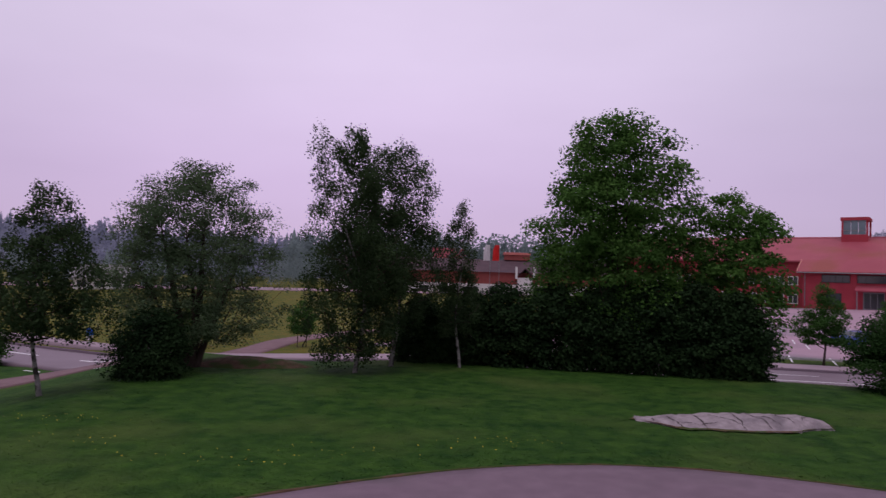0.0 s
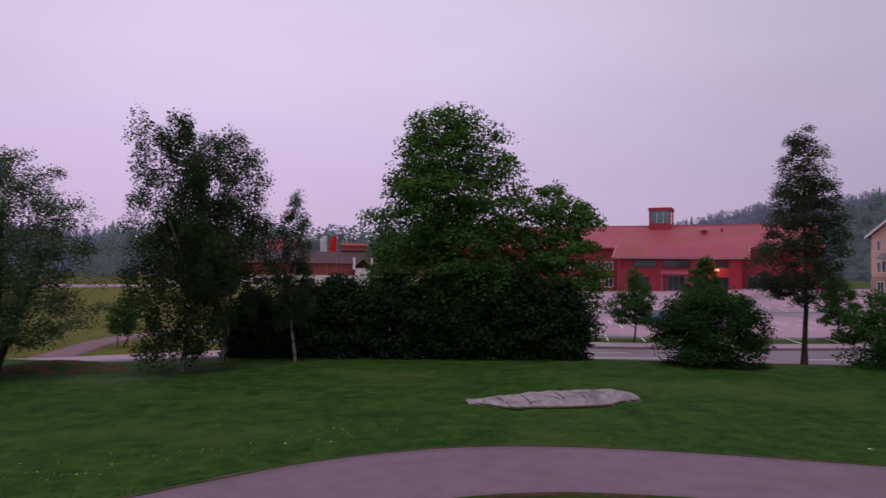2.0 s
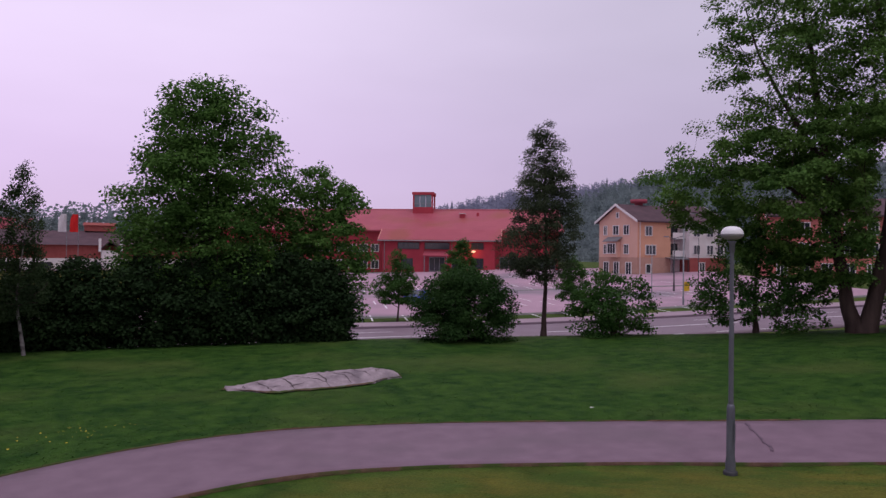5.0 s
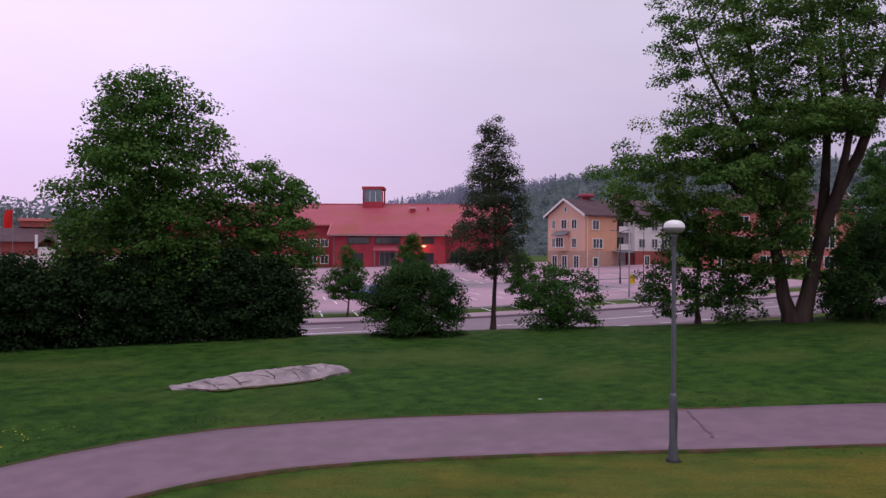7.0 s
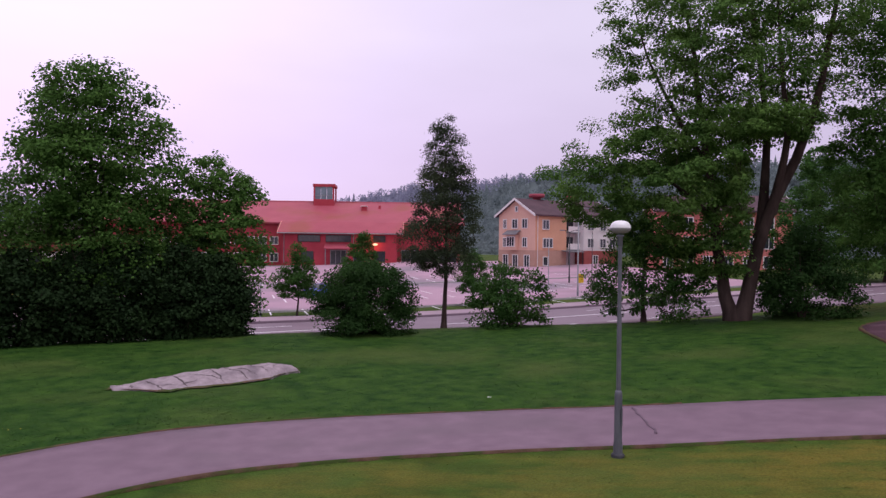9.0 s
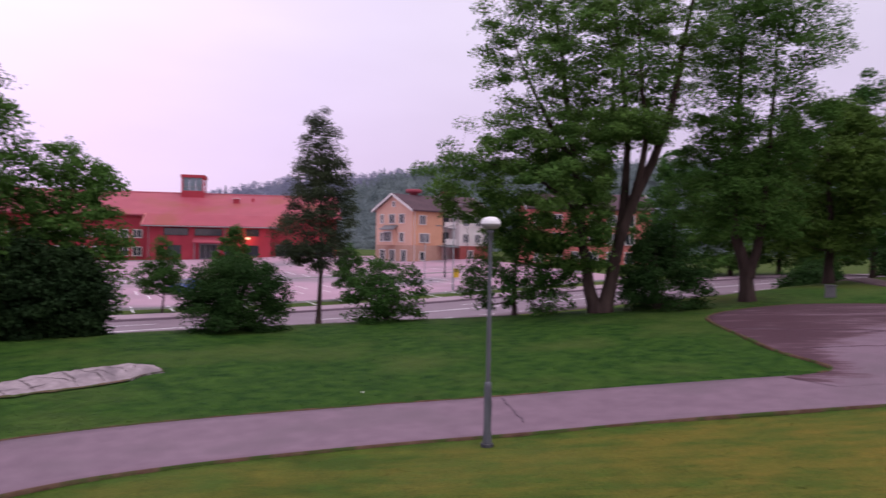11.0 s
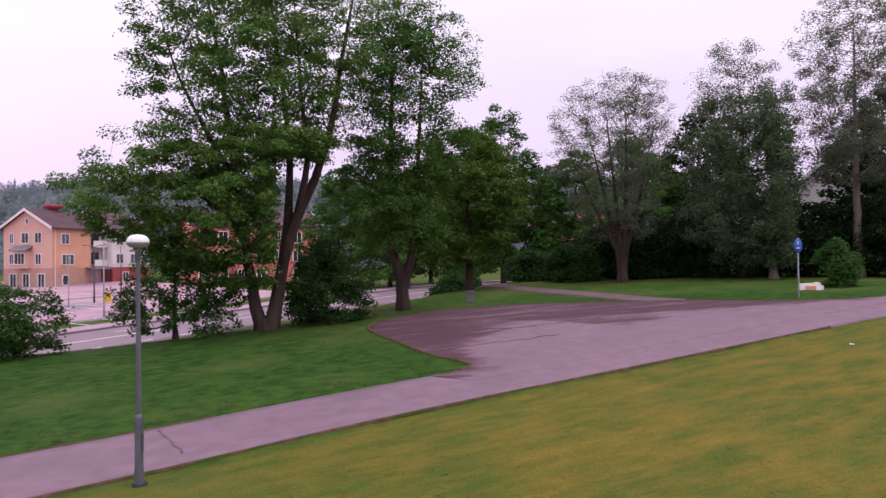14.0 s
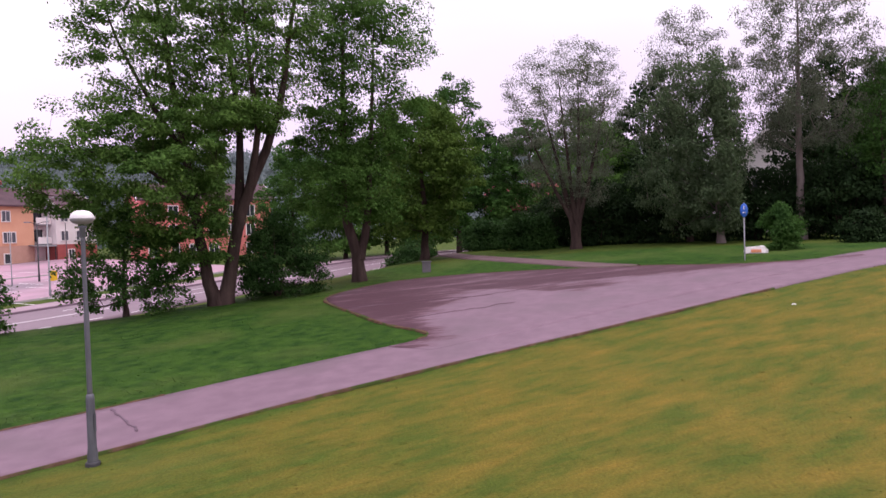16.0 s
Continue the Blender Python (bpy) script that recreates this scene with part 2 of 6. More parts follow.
def ribbon(name, left, right, mt, lift, across=8, label="", category="", kind="structure", depth=0.12):
    """A strip laid on the ground between two lines of equally many points, with a rim that goes down into the soil."""
    verts, faces, n = [], [], across + 3
    for a, b in zip(left, right):
        row = [a + (b - a) * k / across for k in range(across + 1)]
        row = [row[0]] + row + [row[-1]]
        for k, p in enumerate(row):
            verts.append((p[0], p[1], height(p[0], p[1]) + (lift if 0 < k < n - 1 else -depth)))
    for i in range(len(left) - 1):
        for k in range(n - 1):
            faces.append((i * n + k, i * n + k + 1, (i + 1) * n + k + 1, (i + 1) * n + k))
    ob = new(name, mesh_of(name, verts, faces, mt, True))
    return tagged(ob, label, category, "", kind)


def near_line(line, x, y):
    L = np.asarray(line)
    return float(np.sqrt(((L - (x, y)) ** 2).sum(1).min()))


ROAD_LINE = curve_points([(-90, 74), (-60, 60), (-40, 49.5), (-24, 41.0), (-16, 37.6), (-8, 37.2), (6, 38.6), (20, 39.8), (38, 33.6), (51.5, 27.6), (70, 19), (100, 6), (140, -11)], 1.0)


def spread_line(line, west, east):
    """A line beside another whose distance grows from the junction in the west to the street in the east."""
    return [p + (q - p) * (west + (east - west) * ss(-16, -2, p[0])) for p, q in zip(line, side_line(line, 1.0))]


WALK_LINE = spread_line(ROAD_LINE, 5.1, 6.7)
PATH_MID = [(-14, -2), (-10.5, 3.8), (-7.2, 7.6), (-4.1, 9.85), (-1.2, 11.85), (1.6, 13.1), (4.5, 13.35), (7.2, 12.5), (10.1, 10.75), (12.4, 8.95), (15.1, 6.75), (17.6, 4.3), (20.0, 1.6), (23.2, -2.1), (29.4, -9.4), (36, -17.5), (46, -31)]
PATH_LINE = curve_points(PATH_MID, 0.4)


PATH_ARR = np.asarray(PATH_LINE)
PATH_DIR = np.gradient(PATH_ARR, axis=0)


def path_side(x, y):
    """Distance from the middle of the main path; plus on the far side, minus on the viewer's."""
    d = PATH_ARR - (x, y)
    k = int(np.argmin((d ** 2).sum(1)))
    cross = PATH_DIR[k][0] * (y - PATH_ARR[k][1]) - PATH_DIR[k][1] * (x - PATH_ARR[k][0])
    return math.copysign(float(np.hypot(*d[k])), cross)


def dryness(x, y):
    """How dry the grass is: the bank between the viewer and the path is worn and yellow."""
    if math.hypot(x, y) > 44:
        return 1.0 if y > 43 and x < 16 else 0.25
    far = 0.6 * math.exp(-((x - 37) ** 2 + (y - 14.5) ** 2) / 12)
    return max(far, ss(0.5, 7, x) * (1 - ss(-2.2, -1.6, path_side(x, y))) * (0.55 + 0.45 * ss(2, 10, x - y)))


def build_ground():
    rings = [0.0] + [0.6 * 1.0375 ** k for k in range(200)]
    seg = 300
    verts, faces = [(0, 0, height(0, 0))], []
    road, walk_l = np.asarray(ROAD_LINE), np.asarray(WALK_LINE)
    for r in rings[1:]:
        for k in range(seg):
            a = 2 * math.pi * k / seg
            x, y = r * math.cos(a), r * math.sin(a)
            z = height(x, y)
            if 20 < r < 120:
                if near_line(road, x, y) < 3.1 + 2.4 * ss(-16, -2, x) or near_line(walk_l, x, y) < 1.3 + 0.6 * ss(-16, -2, x):
                    z -= 0.12
            z += 0.035 * noise.noise((x * 0.35, y * 0.35, 0)) * ss(2, 6, r)
            verts.append((x, y, z))
    for k in range(seg):
        faces.append((0, 1 + k, 1 + (k + 1) % seg))
    for i in range(len(rings) - 2):
        o = 1 + i * seg
        for k in range(seg):
            k2 = (k + 1) % seg
            faces.append((o + k, o + seg + k, o + seg + k2, o + k2))
    me = mesh_of("ground", verts, faces, M_GRASS, True)
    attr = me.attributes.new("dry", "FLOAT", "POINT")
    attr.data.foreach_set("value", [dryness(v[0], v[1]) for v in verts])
    ob = new("ground", me)
    tagged(ob, "mown park lawn with darker and dry yellowish patches", "lawn", "", "structure")


def resample(pts, n):
    P = np.array(curve_points(pts, 0.3))
    d = np.r_[0, np.cumsum(np.linalg.norm(np.diff(P, axis=0), axis=1))]
    t = np.linspace(0, d[-1], n)
    return [np.array([np.interp(v, d, P[:, 0]), np.interp(v, d, P[:, 1])]) for v in t]


TURN_RIM = [(18.8, 4.9), (20.4, 4.15), (22.5, 6.0), (25.1, 7.8), (28.1, 9.85), (30.2, 10.7), (32.5, 10.2), (34.6, 8.6), (35.3, 6.0), (35.0, 2.5), (34.2, -0.6), (33.4, -3.6), (32.0, -6.3), (31.6, -9.0), (32.5, -12.0)]
TURN_NEAR = [(18.2, 3.6), (20.0, 1.6), (23.2, -2.1), (26.3, -5.8), (29.6, -9.6), (31.5, -12.0)]
BACK_LINE = curve_points([(33.6, -2.6), (36.0, -0.6), (40.0, 2.3), (46.3, 6.8), (50.5, 9.2), (54, 13.5), (60, 16)], 0.5)
JUNCTION_LINE = curve_points([(-16.3, 37.0), (-17.0, 34.8), (-17.8, 32.8), (-18.8, 30.2), (-21.5, 25.5), (-27, 18)], 0.5)
FIELD_LINE = curve_points([(-12.8, 42.0), (-12.0, 47.0), (-11.0, 54.5), (-6, 64), (8, 76)], 1.0)


def lines_between(line, off, on, gap, width, lift, mt, parent, start=0, stop=None):
    """White dashes painted along a line, one object each."""
    pts = side_line(line, off)[start:stop]
    k = 0
    while k < len(pts) - 1:
        seg = pts[k:k + on + 1]
        if len(seg) > 1:
            a, b = side_line(seg, width / 2), side_line(seg, -width / 2)
            verts = [(p[0], p[1], height(p[0], p[1]) + lift) for p in a] + [(p[0], p[1], height(p[0], p[1]) + lift) for p in b]
            n = len(a)
            me = mesh_of("dash", verts, [(i, n + i, n + i + 1, i + 1) for i in range(n - 1)], mt)
            ob = new("dash", me)
            ob.parent = parent
        k += on + gap


M_PAINT = material("road_paint", (0.70, 0.68, 0.70), (0.82, 0.80, 0.82), 3, 0.7, 0.2, 60, c=(0.42, 0.40, 0.42), c_scale=1.5, c_range=(0.55, 0.75))
M_WET = material("damp_asphalt", (0.060, 0.028, 0.042), (0.086, 0.044, 0.062), 0.8, 0.75, 0.3, 120, spec=0.2, c=(0.125, 0.083, 0.105), c_scale=0.45, c_range=(0.54, 0.7), bump_dist=0.006)
# soil colour, also used for the grass shadow painted along the near path edge
M_SOIL_RIMSHADE = material("soil_and_rim_shade", (0.082, 0.046, 0.032), (0.140, 0.088, 0.060), 4, 0.95, 0.8, 30, spec=0.1, c=(0.05, 0.075, 0.02), c_scale=1.6, c_range=(0.45, 0.6))
# one dark colour for the asphalt seam and the street kerb's painted shadow
M_SEAM_KERBSHADE = material("dark_seam_and_kerb_shade", (0.116, 0.077, 0.104), (0.140, 0.095, 0.128), 3, 0.8, 0.2, 80)
M_KERB = material("kerb_stone", (0.20, 0.19, 0.19), (0.27, 0.26, 0.26), 3, 0.85, 0.3, 50)
M_PINKPATH = material("pinkish_path_gravel", (0.175, 0.105, 0.118), (0.225, 0.140, 0.155), 1.2, 0.9, 0.4, 60, spec=0.15)
M_GRAVEL = material("reddish_gravel", (0.115, 0.074, 0.082), (0.150, 0.102, 0.110), 1.2, 0.9, 0.5, 60, spec=0.15)

build_ground()
PATH_FAR = [p + (q - p) * (1.45 - 0.27 * (1 - ss(-3, 4, p[0]))) for p, q in zip(PATH_LINE, side_line(PATH_LINE, 1.0))]
ribbon("path_main", PATH_FAR, side_line(PATH_LINE, -1.72), M_ASPHALT, 0.045, 8, "grey worn asphalt footpath curving through the lawn", "footpath")
turning = ribbon("path_turning", resample(TURN_RIM, 120), resample(TURN_NEAR, 120), M_TURN, 0.055, 26, "wide asphalt turning area beside the footpath", "turning area")
ribbon("path_back", side_line(BACK_LINE, 0.75), side_line(BACK_LINE, -0.75), M_GRAVEL, 0.05, 5, "narrow reddish gravel path towards the trees", "footpath")
ribbon("path_junction", side_line(JUNCTION_LINE, 1.15), side_line(JUNCTION_LINE, -1.15), M_PINKPATH, 0.06, 5, "reddish footpath joining the street", "footpath")
ribbon("path_field", side_line(FIELD_LINE, 1.1), side_line(FIELD_LINE, -1.1), M_PINKPATH, 0.05, 5, "reddish footpath across the far lawn", "footpath")
road = ribbon("road", spread_line(ROAD_LINE, 2.3, 5.0), spread_line(ROAD_LINE, -2.9, -4.6), M_ROAD, 0.02, 10, "two-lane asphalt street with white line markings", "road")
ribbon("pavement", spread_line(ROAD_LINE, 5.95, 8.1), spread_line(ROAD_LINE, 4.2, 5.25), M_WALK, 0.13, 6, "asphalt pavement raised along the street", "pavement")
# the kerb is coloured dark to stand in for its shadow line
ribbon("kerb", spread_line(ROAD_LINE, 2.5, 5.2), spread_line(ROAD_LINE, 2.32, 5.02), M_SEAM_KERBSHADE, 0.14, 2, "kerb stones between street and pavement, coloured dark for their shadow line", "kerb")
lines_between(ROAD_LINE, 0.0, 14, 3, 0.2, 0.027, M_PAINT, road, 60, 200)
lines_between(ROAD_LINE, -4.0, 1, 2, 0.14, 0.027, M_PAINT, road, 60, 200)
lines_between(ROAD_LINE, 2.6, 3, 5, 0.12, 0.027, M_PAINT, road, 60, 200)


def damp_asphalt(mt):
    """Damp, leaf-stained asphalt where the surface's own dampness and a streaky noise meet."""
    n, l = mt.node_tree.nodes, mt.node_tree.links
    hv = next(k for k in n if k.bl_idname == "ShaderNodeHueSaturation")
    src = hv.inputs["Color"].links[0].from_socket
    at, tc = n.new("ShaderNodeAttribute"), n.new("ShaderNodeTexCoord")
    at.attribute_name = "damp"
    total = at.outputs["Fac"]
    # long streaks that lie along the slope, and small blotches
    for scale, stretch, amount in ((0.55, (2.4, 0.6, 1), 0.80), (2.2, (2.4, 0.5, 1), 0.55), (9.0, (1.8, 0.7, 1), 0.28)):
        mp, nz, sb, ad = n.new("ShaderNodeMapping"), n.new("ShaderNodeTexNoise"), n.new("ShaderNodeMath"), n.new("ShaderNodeMath")
        mp.vector_type = "TEXTURE"
        mp.inputs["Rotation"].default_value, mp.inputs["Scale"].default_value = (0, 0, -1.27), stretch
        nz.inputs["Scale"].default_value, nz.inputs["Detail"].default_value = scale, 5
        l.new(tc.outputs["Object"], mp.inputs[0])
        l.new(mp.outputs[0], nz.inputs["Vector"])
        sb.operation, ad.operation = "MULTIPLY_ADD", "ADD"
        sb.inputs[1].default_value, sb.inputs[2].default_value = amount * 2, -amount
        l.new(nz.outputs["Fac"], sb.inputs[0])
        l.new(sb.outputs[0], ad.inputs[0])
        l.new(total, ad.inputs[1])
        total = ad.outputs[0]
    for lo, hi, colour in ((0.34, 0.62, (0.104, 0.050, 0.069)), (0.56, 0.80, (0.060, 0.022, 0.035))):
        rg, mx = n.new("ShaderNodeMapRange"), n.new("ShaderNodeMix")
        rg.inputs["From Min"].default_value, rg.inputs["From Max"].default_value = lo, hi
        l.new(total, rg.inputs["Value"])
        mx.data_type = "RGBA"
        l.new(rg.outputs[0], mx.inputs["Factor"])
        l.new(src, mx.inputs["A"])
        mx.inputs["B"].default_value = (*colour, 1)
        src = mx.outputs["Result"]
    l.new(src, hv.inputs["Color"])
    return mt


def dampness(x, y):
    """1 along the far rim of the turning area, falling to 0 towards the path."""
    rim = TURN_PTS
    k = int(np.argmin(((rim - (x, y)) ** 2).sum(1)))
    d, u = float(np.hypot(*(rim[k] - (x, y)))), k / len(rim)
    reach = 0.5 + 6.2 * ss(0.06, 0.32, u) * (1 - ss(0.72, 0.9, u))
    return min(0.82, max(0.0, 0.5 + 0.5 * (reach - d) / (0.5 * reach + 0.6)))


TURN_PTS = np.array(resample(TURN_RIM, 200))
damp_asphalt(M_TURN)
attr = turning.data.attributes.new("damp", "FLOAT", "POINT")
attr.data.foreach_set("value", [dampness(v.co.x, v.co.y) for v in turning.data.vertices])


def asphalt_crack(name, a, b, w, seed, mt, wave=0.22):
    """A thin dark seam across the asphalt."""
    a, b = np.array(a), np.array(b)
    n = 40
    nrm = np.array([-(b - a)[1], (b - a)[0]]) / np.linalg.norm(b - a)
    mid = [a + (b - a) * k / n + nrm * wave * noise.noise((k * 0.16, seed, 0)) for k in range(n + 1)]
    half = [0.5 * w * (0.35 + 1.2 * abs(noise.noise((k * 0.4, seed, 5)))) for k in range(n + 1)]
    ribbon(name, [p + nrm * h for p, h in zip(mid, half)], [p - nrm * h for p, h in zip(mid, half)], mt, 0.0655, 1, "thin dark seam in the asphalt", "seam", "structure", 0.0)


asphalt_crack("trim_seam", (13.55, 9.57), (12.05, 7.97), 0.07, 4.0, M_SEAM_KERBSHADE, 0.05)
asphalt_crack("trim_seam", (26.6, 8.8), (27.5, 3.0), 0.18, 2.0, M_WET)
asphalt_crack("trim_seam", (23.2, 5.5), (25.2, 2.0), 0.13, 6.0, M_WET)
asphalt_crack("trim_seam", (26.8, 4.6), (30.3, -1.2), 0.12, 11.0, M_WET)


def soil_mound():
    """A low heap of brown soil at the lawn's crest."""
    V, F, n, m = [], [], 28, 8
    for i in range(m + 1):
        for k in range(n):
            a, r = 2 * math.pi * k / n, i / m
            x, y = -7.6 + 2.9 * r * math.cos(a), 28.4 + 1.3 * r * math.sin(a)
            V.append((x, y, height(x, y) - 0.05 + 0.36 * math.cos(r * 1.57) + 0.06 * noise.noise((x * 2, y * 2, 0))))
    F = [(i * n + k, i * n + (k + 1) % n, (i + 1) * n + (k + 1) % n, (i + 1) * n + k) for i in range(m) for k in range(n)]
    tagged(new("soil_mound", quick_mesh("soil_mound", V, F, M_SOIL_RIMSHADE, True)), "low mound of brown soil on the lawn", "soil mound")


soil_mound()


def soil_shade_rim(name, line, off, w, seed, start, stop):
    """A ragged strip where asphalt meets lawn: bare soil and dead leaves; on the near path edge it paints grass shadow.
    """
    pts = side_line(line, off)[start:stop]
    L, R = [], []
    for k, p in enumerate(pts):
        q = pts[min(k + 1, len(pts) - 1)] - pts[max(k - 1, 0)]
        nrm = np.array([-q[1], q[0]]) / (np.linalg.norm(q) + 1e-9)
        a = w * (0.25 + 1.5 * abs(noise.noise((k * 0.6, seed, 0.3))))
        L.append(p + nrm * a)
        R.append(p - nrm * a * 0.7)
    ribbon(name, L, R, M_SOIL_RIMSHADE, 0.066, 2, "brown strip along the asphalt: bare soil, on the near path edge painted grass shadow", "soil edge", "structure", 0.02)


soil_shade_rim("trim_soil_far", PATH_FAR, 0.01, 0.055, 1.0, 14, 86)
# no soil on the near edge: this thin strip paints the grass's shadow
soil_shade_rim("trim_shade_near", PATH_LINE, -1.75, 0.012, 5.0, 14, 130)
soil_shade_rim("trim_soil_turn", resample(TURN_RIM, 120), 0.0, 0.08, 9.0, 3, 110)

# pale yard in front of the far shops
YARD = [np.array((-95.0 + 5 * k, 150.0 + 0.06 * k * k - 0.9 * k)) for k in range(24)]
ribbon("pavement_far_yard", side_line(YARD, 6.0), side_line(YARD, -6.0), M_LOT, 0.1, 4, "pale asphalt yard in front of the far shops", "yard")
# car park with its verge
LOT_RIM = curve_points([(-6, 51.5), (8, 51.6), (20.8, 52.3), (33, 49.2), (45, 44.0), (57, 38.7), (71, 32.6)], 1.0)


def car_park():
    near = [p for p in LOT_RIM]
    far = [p + np.array([0.58, 0.81]) * 92 for p in near]
    lot = ribbon("car_park", far, near, M_LOT, 0.06, 46, "large pale asphalt car park with painted bays", "car park")
    # bays: rows of lines square to the street
    d = np.array([0.40, 0.915])
    e = np.array([0.915, -0.40])
    for row, (p0, q0, q1) in enumerate([(54.5, 3, 40), (66.5, -4, 44), (71.8, -4, 44), (88, -8, 44), (93.2, -8, 44), (108, -8, 40)]):
        q = q0
        while q < q1:
            a = e * q + d * p0 + (0.4 if row % 2 else -0.4) * e
            b = a + d * 4.9
            n = e * 0.06
            c = [a - n, a + n, b + n, b - n]
            steps = 6
            verts = []
            for s in range(steps + 1):
                for base, end in ((c[0], c[3]), (c[1], c[2])):
                    v = base + (end - base) * s / steps
                    verts.append((v[0], v[1], height(v[0], v[1]) + 0.085))
            me = mesh_of("bay_line", verts, [(2 * s, 2 * s + 1, 2 * s + 3, 2 * s + 2) for s in range(steps)], M_PAINT)
            ob = new("bay_line", me)
            ob.parent = lot
            q += 2.7
    ribbon("verge_kerb", side_line(LOT_RIM, -0.05), side_line(LOT_RIM, -0.25), M_KERB, 0.16, 2, "low kerb at the edge of the car park", "kerb")


car_park()
FORE = [np.array((12.0 + 3.2 * k, 104.5 - 2.44 * k)) for k in range(21)]
ribbon("kerb_forecourt", side_line(FORE, 0.35), side_line(FORE, -0.35), M_KERB, 0.16, 2, "grey kerb in front of the red hall", "kerb")

# ---- trees ----
def part(name, me, parent, label=""):
    ob = new(name, me)
    ob.parent = parent
    return tagged(ob, label)


def tubes(lines, sides=6):
    """Tapered tubes along lines of (x, y, z, radius)."""
    V, F, o = [], [], 0
    for ln in lines:
        ln = np.asarray(ln, float)
        n = len(ln)
        d = np.gradient(ln[:, :3], axis=0)
        d /= np.linalg.norm(d, axis=1, keepdims=True) + 1e-9
        ref = np.where(np.abs(d[:, 2:3]) > 0.9, [[1.0, 0, 0]], [[0, 0, 1.0]])
        u = np.cross(d, ref)
        u /= np.linalg.norm(u, axis=1, keepdims=True)
        w = np.cross(d, u)
        a = np.arange(sides) * 2 * math.pi / sides
        ring = ln[:, None, :3] + ln[:, None, 3:4] * (np.cos(a)[None, :, None] * u[:, None] + np.sin(a)[None, :, None] * w[:, None])
        V.append(ring.reshape(-1, 3))
        i, k = np.meshgrid(np.arange(n - 1), np.arange(sides), indexing="ij")
        i, k = i.ravel() * sides, k.ravel()
        k2 = (k + 1) % sides
        F.append(np.stack([i + k, i + k2, i + sides + k2, i + sides + k], 1) + o)
        o += n * sides
    return np.concatenate(V), np.concatenate(F)


def leaves(centres, size, rng, droop=0.0, out=None):
    """Folded four-cornered leaves at the centres, upper sides turned to the sky and, with out, away from the crown's axis."""
    n = len(centres)
    w = rng.normal(size=(n, 3)) * (0.75 if out is None else 0.55) + np.array([0, 0, 0.75])
    if out is not None:
        w += 0.55 * out
    w /= np.linalg.norm(w, axis=1, keepdims=True)
    d = rng.normal(size=(n, 3))
    d[:, 2] -= droop
    d -= w * (d * w).sum(1, keepdims=True)
    d /= np.linalg.norm(d, axis=1, keepdims=True)
    u = np.cross(w, d)
    s = size * rng.uniform(0.6, 1.3, (n, 1))
    a, c = centres - d * s * 0.55, centres + d * s * 0.55
    b, e = centres + u * s * 0.42 + w * s * 0.12, centres - u * s * 0.42 + w * s * 0.12
    V = np.stack([a, b, c, e], 1).reshape(-1, 3)
    return V, np.arange(4 * n).reshape(n, 4)


DENSE, LEAF = 2.1, 0.8


def branches(C, stems, h, crown_from, rng, curl):
    """Branches grown from the stems to every clump: each clump is tied to the nearest wood below it, so limbs fork as they go out.
    Gives lines of (x, y, z, radius), the thickest first."""
    stem = np.concatenate([np.c_[ln, rad] for ln, rad in stems])
    usable = stem[stem[:, 2] > crown_from * h * 0.7]
    stem = usable if len(usable) else stem
    size = len(stem) + len(C) * 8
    pos, up, cap, m = np.zeros((size, 3)), np.full(size, -1), np.full(size, 9.0), len(stem)
    pos[:m], cap[:m] = stem[:, :3], stem[:, 3]
    near = np.array([np.linalg.norm(stem[:, :3] - c, axis=1).min() for c in C])
    runs = []
    for i in np.argsort(near):
        c = C[i]
        v = c - pos[:m]
        flat = np.hypot(v[:, 0], v[:, 1])
        k = int(np.argmin(np.linalg.norm(v, axis=1) + 1.4 * np.maximum(0, 0.45 * flat - v[:, 2])))
        s, v = pos[k], c - pos[k]
        steps = int(min(7, max(2, np.linalg.norm(v) / 0.45)))
        bend = s + 0.5 * v + rng.normal(size=3) * 0.09 * np.linalg.norm(v) - np.array([0, 0, curl * math.hypot(v[0], v[1])])
        run = [k]
        for j in range(1, steps + 1):
            t = j / steps
            pos[m] = (1 - t) ** 2 * s + 2 * t * (1 - t) * bend + t * t * c
            up[m] = run[-1]
            run.append(m)
            m += 1
        runs.append(run)
    load = np.zeros(m)
    for run in runs:
        load[run[-1]] += 0.0075 ** 2.2
    for k in range(m - 1, len(stem) - 1, -1):
        load[up[k]] += load[k]
    rad = np.maximum(load, 1e-9) ** (1 / 2.2)
    out = []
    for run in runs:
        r = rad[run].copy()
        r[0] = r[1]
        if run[0] < len(stem):
            r = np.minimum(r, 0.75 * cap[run[0]])
            r[0] *= 1.25
        out.append(np.c_[pos[run], r])
    return sorted(out, key=lambda q: -q[0, 3])


